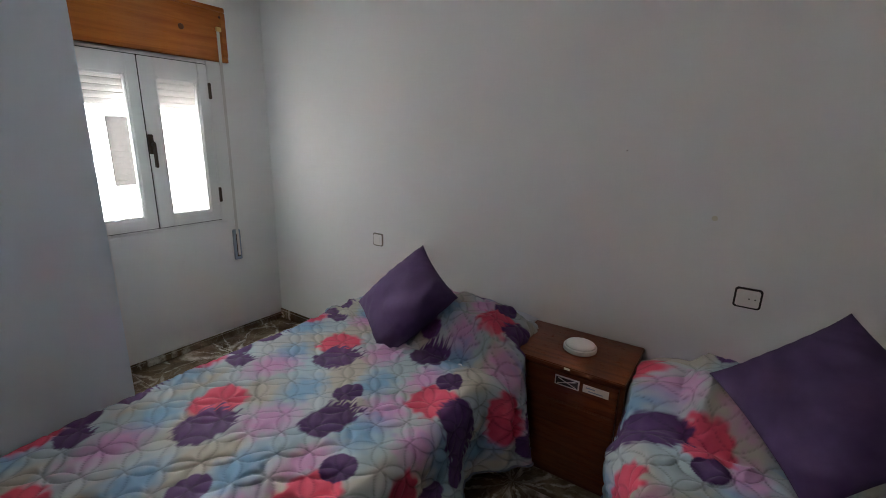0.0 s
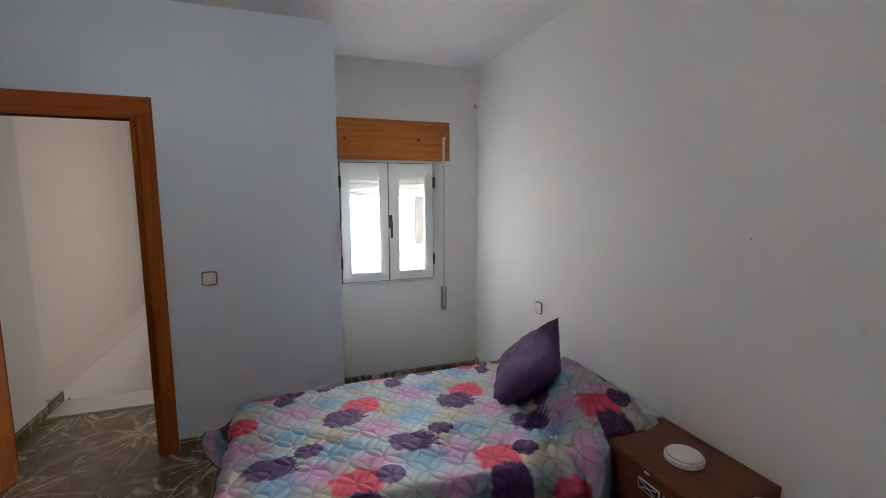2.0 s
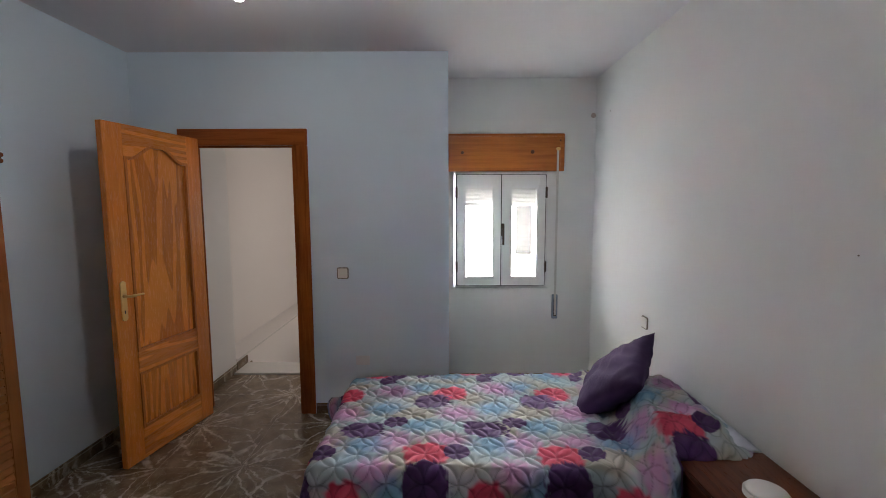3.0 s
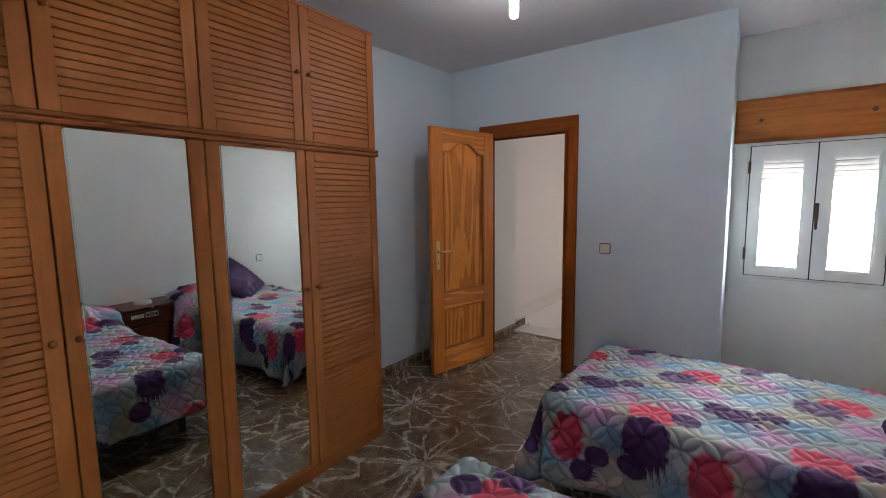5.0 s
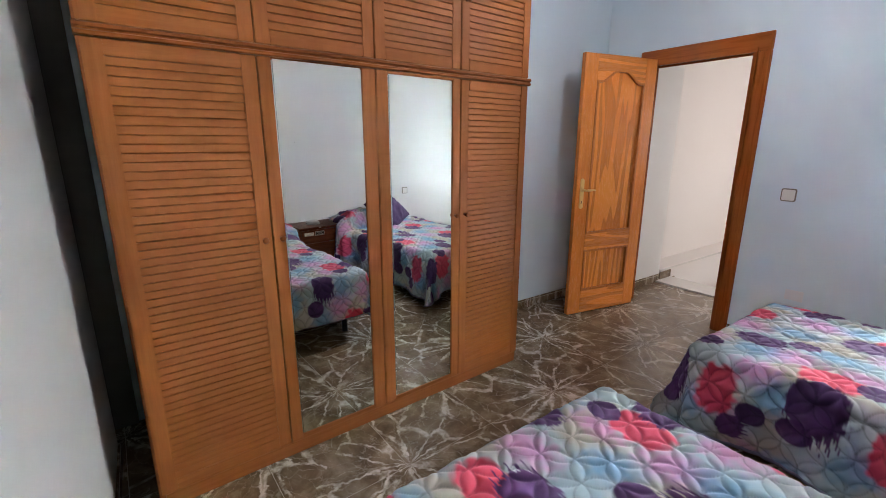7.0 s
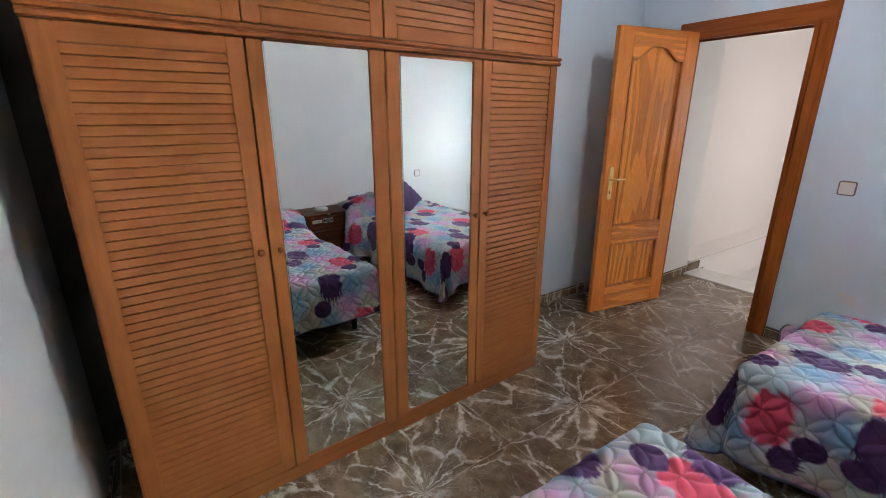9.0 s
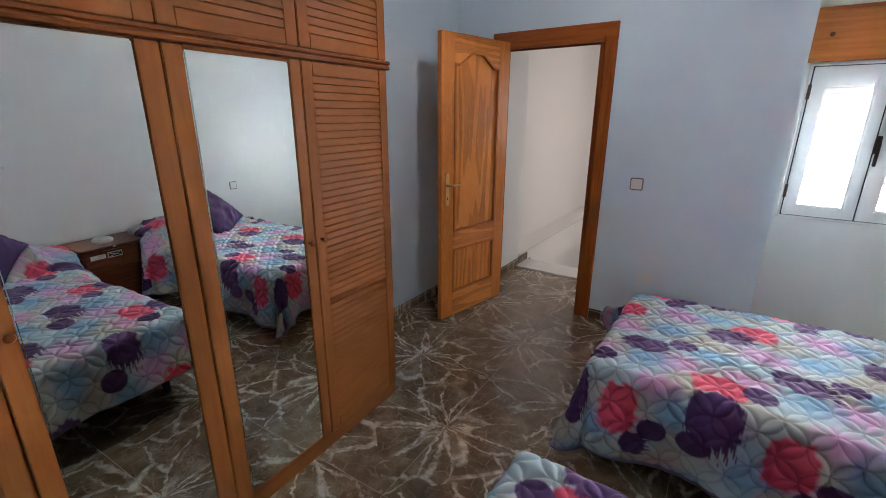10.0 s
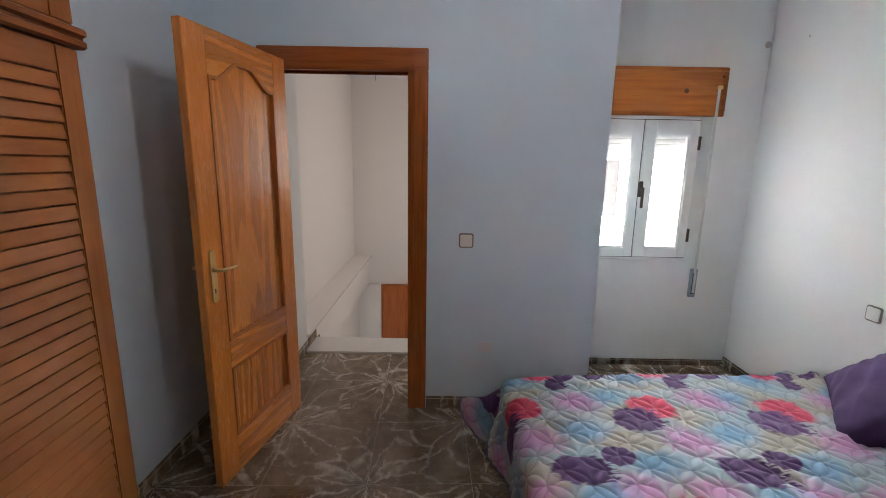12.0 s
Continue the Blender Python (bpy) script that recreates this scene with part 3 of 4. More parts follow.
# ---- wardrobe ----
def build_wardrobe():
    w = thing("wardrobe", "large orange-brown louvred wardrobe with two mirror doors and top cupboards", "wardrobe")
    w.matrix_world = Matrix.Translation((0.43, -0.785, 0)) @ pose(0, 0, 0, 0, 0, 3.0) @ Matrix.Translation((-0.43, 0.785, 0))
    yf = -0.785
    seams = (-0.560, -0.060, 0.428, 0.923, 1.430)
    part("side_panel", boxes((-0.567, -0.547, YB + 0.09, yf - 0.02, 0, 2.385)), M_LAM, w)
    part("side_panel", boxes((1.417, 1.437, YB + 0.09, yf - 0.02, 0, 2.385)), M_LAMDARK, w)
    part("top_panel", boxes((-0.573, 1.442, YB + 0.09, yf - 0.005, 2.386, 2.405), bevel=0.003), M_LAMX, w)
    part("back_panel", boxes((-0.545, 1.416, YB + 0.07, YB + 0.088, 0.0, 2.385)), M_LAMX, w)
    part("plinth", boxes((-0.545, 1.416, yf - 0.028, yf - 0.003, 0, 0.062)), M_LAMX, w)
    part("middle_shelf", boxes((-0.545, 1.416, YB + 0.09, yf - 0.021, 1.715, 1.745)), M_LAMX, w)
    prof = [(yf - 0.02, 1.711), (yf + 0.004, 1.711), (yf + 0.010, 1.715), (yf + 0.010, 1.724), (yf + 0.004, 1.728), (yf + 0.004, 1.732), (yf + 0.012, 1.736), (yf + 0.012, 1.745), (yf + 0.006, 1.749), (yf - 0.02, 1.749)]
    # rail's shading is put into its darker laminate colour
    part("cornice", prism(prof, -0.571, 1.440, "yz"), M_LAMDARK, w, "moulded rail between lower and upper doors, darkened for its shading")
    slat_bm = prism([(-0.012, -0.0132), (-0.0042, -0.0132), (-0.0014, -0.0119), (-0.0049, 0.0136), (-0.012, 0.0136)], 0.0, 1.0, "yz")
    slat = mesh_of("slat", slat_bm, M_LAMX)

    def louvred(x0, x1, z0, z1, stile, rail):
        d = part("door", boxes((x0 + stile, x1 - stile, yf - 0.019, yf - 0.013, z0 + rail, z1 - rail)), M_LAMX, w)
        part("stile", boxes((x0 + 0.002, x0 + stile, yf - 0.019, yf, z0, z1), bevel=0.0025), M_LAM, d)
        part("stile", boxes((x1 - stile, x1 - 0.002, yf - 0.019, yf, z0, z1), bevel=0.0025), M_LAM, d)
        part("rail", boxes((x0 + stile, x1 - stile, yf - 0.0185, yf - 0.0005, z0, z0 + rail), bevel=0.002), M_LAMX, d)
        part("rail", boxes((x0 + stile, x1 - stile, yf - 0.0185, yf - 0.0005, z1 - rail, z1), bevel=0.002), M_LAMX, d)
        n = round((z1 - z0 - 2 * rail) / 0.0295)
        for k in range(n):
            z = z0 + rail + (k + 0.5) * (z1 - z0 - 2 * rail) / n
            piece("slat", slat, d, Matrix.Translation((x0 + stile, yf, z)) @ Matrix.Diagonal((x1 - x0 - 2 * stile, 1, 1, 1)))
        return d

    def knob(d, x, z):
        k = part("knob", lathe([(0.007, 0.0), (0.006, 0.012), (0.011, 0.017), (0.0125, 0.023), (0.009, 0.028), (0.003, 0.029)], 16, "y"), M_LAMDARK, d, "small turned wooden knob", smooth=True)
        k.matrix_local = pose(x, yf, z, 0, 0, 180)

    for i in range(4):
        x0, x1 = seams[i], seams[i + 1]
        if i in (0, 3):
            d = louvred(x0, x1, 0.066, 1.708, 0.056, 0.05)
        else:
            g0, g1, top = (-0.006, 0.366, 1.695) if i == 1 else (0.495, 0.871, 1.704)
            d = part("door", boxes((g0, g1, yf - 0.019, yf - 0.010, 0.088, top + 0.001)), M_LAM, w)
            part("stile", boxes((x0 + 0.002, g0, yf - 0.019, yf + 0.002, 0.066, 1.708), bevel=0.003), M_LAM, d)
            part("stile", boxes((g1, x1 - 0.002, yf - 0.019, yf + 0.002, 0.066, 1.708), bevel=0.003), M_LAM, d)
            part("rail", boxes((g0, g1, yf - 0.019, yf + 0.0015, 0.066, 0.088), bevel=0.002), M_LAMX, d)
            part("rail", boxes((g0, g1, yf - 0.019, yf + 0.0015, top + 0.001, 1.708), bevel=0.001), M_LAMX, d)
            part("mirror", boxes((g0 + 0.001, g1 - 0.001, yf - 0.0095, yf + 0.0005, 0.089, top), bevel=0.0045), M_MIRROR, d, "tall clear mirror")
        u = louvred(x0, x1, 1.752, 2.382, 0.056, 0.05)
        inner = x1 - 0.034 if i in (0, 2) else x0 + 0.034
        knob(d, inner, 1.02)
        knob(u, inner, 2.07)


# ---- beds and their covers ----
PURPLE, CORAL, BLUE, PINK, CREAM, SKYC = (0.062, 0.013, 0.105), (0.60, 0.036, 0.088), (0.11, 0.28, 0.47), (0.52, 0.20, 0.43), (0.385, 0.345, 0.265), (0.255, 0.40, 0.48)
CELL_U, CELL_V = 1.14, 0.58
# one repeat of the print: (across, along, radius across, radius along, streak)
DISCS = [(-1.04, 0.50, 0.055, 0.060, 0), (-1.605, 0.03, 0.055, 0.062, 0), (-0.775, 0.21, 0.052, 0.058, 0), (-0.46, 0.46, 0.05, 0.055, 0), (-1.36, 0.50, 0.0, 0.0, 0)]
BRUSH = [(-1.265, 0.09, 0.075, 0.095, 1), (-0.968, 0.353, 0.075, 0.105, 1), (-0.585, 0.08, 0.125, 0.095, 2), (-1.52, 0.40, 0.05, 0.05, 1)]
CORALS = [(-1.335, 0.185, 0.074, 0.095, 0), (-0.76, 0.075, 0.078, 0.098, 0), (-0.52, 0.325, 0.105, 0.075, 0)]
BLUES = [(-0.85, 0.37, 0.07, 0.09, 0), (-1.19, 0.42, 0.06, 0.09, 0), (-0.56, 0.53, 0.08, 0.07, 0), (-1.42, 0.02, 0.05, 0.08, 0), (-1.0, 0.03, 0.06, 0.08, 0), (-1.56, 0.22, 0.06, 0.08, 0)]
PINKS = [(-1.39, 0.47, 0.06, 0.10, 0), (-0.86, 0.50, 0.07, 0.09, 0), (-1.13, 0.23, 0.07, 0.09, 0), (-0.87, 0.17, 0.05, 0.09, 0), (-1.6, 0.33, 0.05, 0.09, 0), (-0.66, 0.45, 0.06, 0.08, 0)]


def lumps(u, v, s, seed):
    """Cheap smooth noise over arrays."""
    rng = np.random.RandomState(seed)
    out = np.zeros_like(u)
    for k in range(7):
        a, ph, f = rng.rand() * 6.283, rng.rand() * 6.283, s * (0.6 + 1.2 * rng.rand())
        out += np.sin(f * (u * np.cos(a) + v * np.sin(a)) + ph)
    return out / 7 ** 0.5


def quilt_print(u, v):
    """Linear colours of the printed quilt at flat cloth coordinates."""
    n1, n2, n3 = lumps(u, v, 19, 3), lumps(u, v, 17, 4), lumps(u, v, 110, 5)
    col = np.empty(u.shape + (3,))
    col[...] = (0.365, 0.415, 0.44)

    def lay(colour, a):
        col[...] = col * (1 - a[..., None]) + np.array(colour) * a[..., None]

    lay(CREAM, np.clip(n1 * 1.1 + 0.35, 0, 0.8))
    lay(SKYC, np.clip(n2 * 0.9, 0, 0.6))

    def spots(rows, colour, soft, strength, wob, power=2.0):
        for cu, cv, ru, rv, streak in rows:
            if ru == 0:
                continue
            du = np.mod(u - cu + CELL_U / 2, CELL_U) - CELL_U / 2
            dv = np.mod(v - cv + CELL_V / 2, CELL_V) - CELL_V / 2
            r = (np.abs(du / ru) ** power + np.abs(dv / rv) ** power) ** (1 / power) + wob * n3 + 0.6 * wob * n1
            if streak:
                across = np.where(streak == 1, du, dv)
                along = np.where(streak == 1, dv, du)
                hair = np.sin(across * 520 + 3 * n1) * np.sin(across * 237 + 1.7)
                rim = np.clip((along / (rv if streak == 1 else ru)) * (1 if streak == 2 else 0.9), 0, 2)
                r = r + 0.34 * hair * np.clip(rim, 0.15, 1)
            lay(colour, np.clip((1 - r) / soft + 0.5, 0, 1) * strength)

    spots(PINKS, PINK, 1.1, 0.74, 0.18)
    spots(BLUES, BLUE, 1.1, 0.76, 0.18)
    spots(CORALS, CORAL, 0.22, 0.95, 0.08, 3.0)
    spots(BRUSH, PURPLE, 0.12, 0.97, 0.06, 2.6)
    spots(DISCS, PURPLE, 0.07, 0.97, 0.015)
    return np.clip(col, 0, 1)


def quilting(u, v, a=0.101):
    """Height of the quilted padding: petals stitched along a diagonal square lattice."""
    p, q = (u + v) * 0.70710678 / a, (u - v) * 0.70710678 / a
    p0, q0 = np.floor(p), np.floor(q)
    best = np.full(u.shape, 9.0)
    for di in (-1, 0, 1):
        for dj in (-1, 0, 1):
            d = np.hypot(p - (p0 + di + 0.5), q - (q0 + dj + 0.5))
            best = np.minimum(best, np.abs(d - 0.70710678))
    return (1 - np.exp(-best * a / 0.0088)) * 1.12


def cloth_top(x, y, w, length, start, seed, pill):
    """Lie of the cover over mattress and pillow."""
    z = 0.006 * lumps(x, y, 7, seed)
    if pill:
        rise = np.clip((y - (length - 0.47)) / 0.12, 0, 1)
        rise = rise * rise * (3 - 2 * rise)
        back = np.clip((length + 0.02 - y) / 0.16, 0, 1) ** 0.6
        side = np.clip((w / 2 + 0.10 - np.abs(x - w / 2)) / 0.16, 0, 1) ** 0.6 * np.clip((x - start) / 0.12 + 0.0, 0, 1) ** 0.7
        z = z + 0.145 * rise * back * side * (1 + 0.10 * lumps(x, y, 14, seed + 1))
        crease = np.exp(-((y - (length - 0.49)) / 0.022) ** 2)
        z = z - 0.018 * crease * side
        ruck = 1 - np.abs(np.clip(lumps(x, y, 20, seed + 11), -1, 1))
        z = z + 0.016 * ruck ** 3 * np.clip((y - (length - 0.75)) / 0.4, 0, 1) * np.clip((length - y) / 0.1, 0, 1)
    return z


def build_cover(name, label, x0, w, y0, length, ztop, seed, to_print, drop_l, drop_r, drop_f, node, start, flap=0.46, bulge=0.0, spread=0.0):
    step = 0.005
    us = np.arange(-drop_l, w + drop_r + step, step)
    vs = np.arange(-drop_f, length + step / 2, step)
    U, V = np.meshgrid(us, vs)
    ru = np.where(U < 0, U, np.where(U > w, U - w, 0))
    rv = np.where(V < 0, V, 0)
    cu, cv = np.clip(U, 0, w), np.clip(V, 0, None)
    over = np.hypot(ru, rv)
    safe = np.where(over > 1e-6, over, 1)
    nx, ny = ru / safe, rv / safe
    # rounded cloth corners
    dx = np.where(U < 0, drop_l, drop_r)
    reach = np.minimum(dx / np.maximum(np.abs(nx), 1e-6), drop_f / np.maximum(np.abs(ny), 1e-6))
    want = (dx * nx * nx + drop_f * ny * ny) * (1 + 0.16 * np.abs(2 * nx * ny))
    over = np.where((np.abs(nx) > 1e-6) & (np.abs(ny) > 1e-6), over * want / reach, over)
    # roll over the mattress edge, then hang with a little flare and folds
    R = 0.055
    bend = np.minimum(over / R, math.pi / 2)
    hang = np.maximum(over - R * math.pi / 2, 0)
    corner = np.clip(2 * np.abs(nx * ny), 0, 1)
    ang = np.arctan2(np.abs(ny), np.abs(nx))
    fold = lumps(U * 0 + np.where(np.abs(nx) > np.abs(ny), V, U), 0 * U, 13, seed + 7)
    flare = 0.10 + 0.10 * fold * np.clip(hang / 0.2, 0, 1) + np.where(nx < 0, flap, 0.26) * corner ** 1.2 * (0.5 + 0.5 * np.cos(4 * (ang - math.pi / 4)))
    out = R * np.sin(bend) + hang * np.sin(np.clip(flare, -0.05, 1.0))
    down = R * (1 - np.cos(bend)) + hang * np.cos(np.clip(flare, -0.05, 1.0))
    headward = np.clip((cv - (length - 0.62)) / 0.3, 0, 1)
    beside = 0.012 + 0.058 * (cv < length - 0.37) if bulge else np.where(nx < 0, 0.105, 0.07)
    out = out + beside * headward * np.clip(over / 0.08, 0, 1) * (np.abs(nx) > 0.5)
    # the cover bunches up in front of the bedside cabinet
    bunch = np.exp(-((cv - (length - 0.50)) / 0.10) ** 2) * (nx > 0.5) * np.clip(over / 0.12, 0, 1)
    out = out + bulge * bunch * (0.035 + 0.012 * np.sin(cv * 55 + over * 9))
    if not bulge:
        out = out + 0.10 * np.exp(-((cv - (length - 0.56)) / 0.12) ** 2) * (nx < -0.5) * np.clip(over / 0.15, 0, 1)
    X = cu + nx * out
    Y = cv + ny * out
    # the loose side edge spreads outwards towards the head
    loose = spread * (0.5 * np.clip(cv / 0.45, 0, 1) + 0.5 * np.clip(cv / length, 0, 1)) * np.clip((0.40 - U) / 0.40, 0, 1)
    X = X - loose
    lie = -0.10 * loose + cloth_top(cu, cv, w, length, start, seed, True)
    edge = np.clip(1 - hang / 0.25, 0, 1)
    Z = ztop + lie * edge - np.maximum(down, 0)
    # padding along an approximate normal
    mid = np.argmin(np.abs(us - w / 2))
    rise = np.diff(lie[:, mid], prepend=lie[0, mid])
    extra = np.cumsum((np.hypot(step, rise) - step) * (vs > 0))
    UA, VA = U, V + extra[:, None]
    nu0, nv0 = node
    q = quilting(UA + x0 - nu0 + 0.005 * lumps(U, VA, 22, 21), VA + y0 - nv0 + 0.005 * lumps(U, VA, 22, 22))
    pad = 0.0069 * q * (1 + 0.3 * lumps(U, VA, 17, seed + 3)) + 0.0009 * lumps(U, VA, 75, seed + 5) + 0.0013 * lumps(U, VA, 33, seed + 6)
    nz = np.cos(bend) * (over < R * 1.6) + 0.0
    nz = np.where(over < 1e-6, 1.0, nz)
    side = np.sqrt(np.clip(1 - nz * nz, 0, 1))
    X, Y, Z = X + nx * side * pad, Y + ny * side * pad, Z + nz * pad
    Z = np.maximum(Z, 0.02)
    pts = np.stack([X + x0, Y + y0, Z], -1)
    pu, pv = to_print(UA + x0, VA + y0)
    rgb = quilt_print(pu, pv)
    rgb = rgb * (0.60 + 0.40 * np.clip(q * 2.4, 0, 1)[..., None])  # shade along the stitched seams, multiplied into the print colour
    nv, nu = U.shape
    idx = np.arange(nu * nv).reshape(nv, nu)
    quads = np.stack([idx[:-1, :-1], idx[:-1, 1:], idx[1:, 1:], idx[1:, :-1]], -1).reshape(-1, 4)
    me = bpy.data.meshes.new(name)
    me.vertices.add(nu * nv)
    me.vertices.foreach_set("co", pts.reshape(-1))
    me.loops.add(quads.size)
    me.loops.foreach_set("vertex_index", quads.reshape(-1))
    me.polygons.add(len(quads))
    me.polygons.foreach_set("loop_start", np.arange(0, quads.size, 4))
    me.update(calc_edges=True)
    me.polygons.foreach_set("use_smooth", np.ones(len(quads), bool))
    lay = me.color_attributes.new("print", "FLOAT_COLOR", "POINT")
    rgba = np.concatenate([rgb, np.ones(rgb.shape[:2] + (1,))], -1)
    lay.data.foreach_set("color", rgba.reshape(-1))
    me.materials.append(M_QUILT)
    ob = tagged(new(name, me), label, "bedspread", "bedspreads")
    rim = np.concatenate([pts[::-2, 0], pts[0, ::2], pts[::2, -1]])
    bm = bmesh.new()
    last = None
    for p in rim:
        loop = [bm.verts.new((p[0] + dx, p[1] + dy, p[2] + dz)) for dx, dy, dz in ((-0.007, -0.007, 0.004), (0.007, -0.007, 0.004), (0.007, 0.007, -0.007), (-0.007, 0.007, -0.007))]
        if last:
            for k in range(4):
                bm.faces.new((last[k], last[(k + 1) % 4], loop[(k + 1) % 4], loop[k]))
        last = loop
    bmesh.ops.recalc_face_normals(bm, faces=bm.faces)
    part("hem", bm, M_HEM, ob, "dark stitched hem binding", smooth=True)
    th = ob.modifiers.new("thickness", "SOLIDIFY")
    th.thickness, th.offset = 0.008, -1
    return ob


def build_bed(x0, w, y0, length, label):
    b = thing("bed", label, "bed", "single beds")
    part("mattress", boxes((x0 + 0.01, x0 + w - 0.01, y0 + 0.01, y0 + length - 0.01, 0.27, 0.475), bevel=0.04), M_MATTRESS, b)
    part("base", boxes((x0 + 0.01, x0 + w - 0.01, y0 + 0.01, y0 + length - 0.01, 0.22, 0.268), bevel=0.006), M_STEEL, b, "dark steel bed base")
    for x in (x0 + 0.08, x0 + w - 0.08):
        for y in (y0 + 0.12, y0 + length - 0.12):
            leg = part("leg", lathe([(0.022, 0), (0.02, 0.01), (0.02, 0.22)], 14), M_STEEL, b, smooth=True)
            leg.matrix_local = pose(x, y, 0)
    return b


def build_cushion(label, m, size=0.43, thick=0.15, wide=1.0, name="cushion", material=None):
    n = 40
    bm = bmesh.new()
    grid = {}
    for s in (1, -1):
        for i in range(n + 1):
            for j in range(n + 1):
                u, v = 2 * i / n - 1, 2 * j / n - 1
                rim = i in (0, n) or j in (0, n)
                if s == -1 and rim:
                    grid[s, i, j] = grid[1, i, j]
                    continue
                pinch = 1 - 0.075 * (1 - abs(u) ** 2.2) * abs(v) ** 3
                pinch2 = 1 - 0.075 * (1 - abs(v) ** 2.2) * abs(u) ** 3
                h = ((1 - abs(u) ** 2.6) * (1 - abs(v) ** 2.6)) ** 0.55
                wr = 0.007 * math.sin(9 * u + 3 * v + s) * math.sin(7 * v - 2 * u) + 0.005 * math.sin(23 * u * v + 5 * u) + 0.004 * (1 - abs(math.sin(6 * u - 4 * v + 1))) ** 3
                x, y = u * size * wide / 2 * pinch2, v * size / 2 * pinch
                z = s * (h * thick / 2 + wr * h)
                grid[s, i, j] = bm.verts.new((x, y, z))
    for s in (1, -1):
        for i in range(n):
            for j in range(n):
                f = (grid[s, i, j], grid[s, i + 1, j], grid[s, i + 1, j + 1], grid[s, i, j + 1])
                bm.faces.new(f if s == 1 else f[::-1])
    c = part(name, bm, material or M_PURPLE, None, smooth=True)
    tagged(c, label, name, "purple cushions" if name == "cushion" else "")
    c.matrix_world = m
    return c


def build_nightstand():
    n = thing("nightstand", "dark mahogany bedside cabinet with white stickers on its front", "nightstand")
    x0, x1, y0, y1 = -0.685, -0.178, 1.665, 2.035
    part("top", boxes((x0, x1, y0 - 0.005, y1, 0.527, 0.55), bevel=0.004), M_DARKWOOD, n)
    part("side_panel", boxes((x0 + 0.004, x0 + 0.022, y0 + 0.012, y1, 0.0, 0.526)), M_DARKWOOD, n)
    part("side_panel", boxes((x1 - 0.022, x1 - 0.004, y0 + 0.012, y1, 0.0, 0.526)), M_DARKWOOD, n)
    part("back_panel", boxes((x0 + 0.023, x1 - 0.023, y1 - 0.015, y1 - 0.002, 0.04, 0.526)), M_DARKWOOD, n)
    dr = part("drawer", boxes((x0 + 0.024, x1 - 0.024, y0 + 0.006, y0 + 0.024, 0.385, 0.518), bevel=0.003), M_DARKWOOD, n)
    dd = part("door", boxes((x0 + 0.024, x1 - 0.024, y0 + 0.006, y0 + 0.024, 0.055, 0.380), bevel=0.003), M_DARKWOOD, n)
    part("plinth", boxes((x0 + 0.024, x1 - 0.024, y0 + 0.03, y0 + 0.045, 0.0, 0.052)), M_DARKWOOD, n)
    xa = -0.398
    lab = part("handle_inset", boxes((xa - 0.052, xa + 0.048, y0 + 0.001, y0 + 0.0055, 0.460, 0.502), bevel=0.001), M_PAPER, dr, "white plate with a dark crossed pattern")
    part("dark_field", boxes((xa - 0.047, xa + 0.043, y0 + 0.0002, y0 + 0.0011, 0.465, 0.497)), M_BLACK, lab)
    for s in (1, -1):
        bar = boxes((-0.040, 0.040, -0.0008, 0.0, -0.0016, 0.0016))
        o = part("bar", bar, M_PAPER, lab)
        o.matrix_local = pose(xa - 0.002, y0 + 0.0001, 0.481, 0, s * 19, 0)
    lab2 = part("sticker", boxes((xa + 0.062, xa + 0.162, y0 + 0.003, y0 + 0.0055, 0.464, 0.496)), M_PAPER, dr, "faded white paper sticker")
    part("bar", boxes((xa + 0.075, xa + 0.11, y0 + 0.0018, y0 + 0.0028, 0.483, 0.488), (xa + 0.085, xa + 0.14, y0 + 0.0018, y0 + 0.0028, 0.471, 0.475)), M_GREYMET, lab2)
    tagged(part("chip", boxes((-0.415, -0.392, 1.6572, 1.6605, 0.540, 0.547)), M_PAPER, n))
    d = thing("white_disc", "round white plastic detector lying on the bedside cabinet", "smoke detector", at=pose(-0.41, 1.845, 0.5505))
    part("base", lathe([(0.066, 0), (0.070, 0.003), (0.070, 0.018), (0.067, 0.021)], 40), M_WHITE, d, smooth=False)
    part("dome", lathe([(0.064, 0.0215), (0.062, 0.028), (0.050, 0.033), (0.025, 0.036), (0.004, 0.0365)], 40), M_WHITE, d, smooth=True)


# ---- switches and sockets ----
def rounded(w, h, r, d0, d1):
    """A plate with rounded corners."""
    pts = []
    for cx, cz, a0 in ((w / 2 - r, h / 2 - r, 0), (-w / 2 + r, h / 2 - r, 90), (-w / 2 + r, -h / 2 + r, 180), (w / 2 - r, -h / 2 + r, 270)):
        for k in range(5):
            a = radians(a0 + 22.5 * k)
            pts.append((cx + r * math.cos(a), cz + r * math.sin(a)))
    return prism(pts, d0, d1)


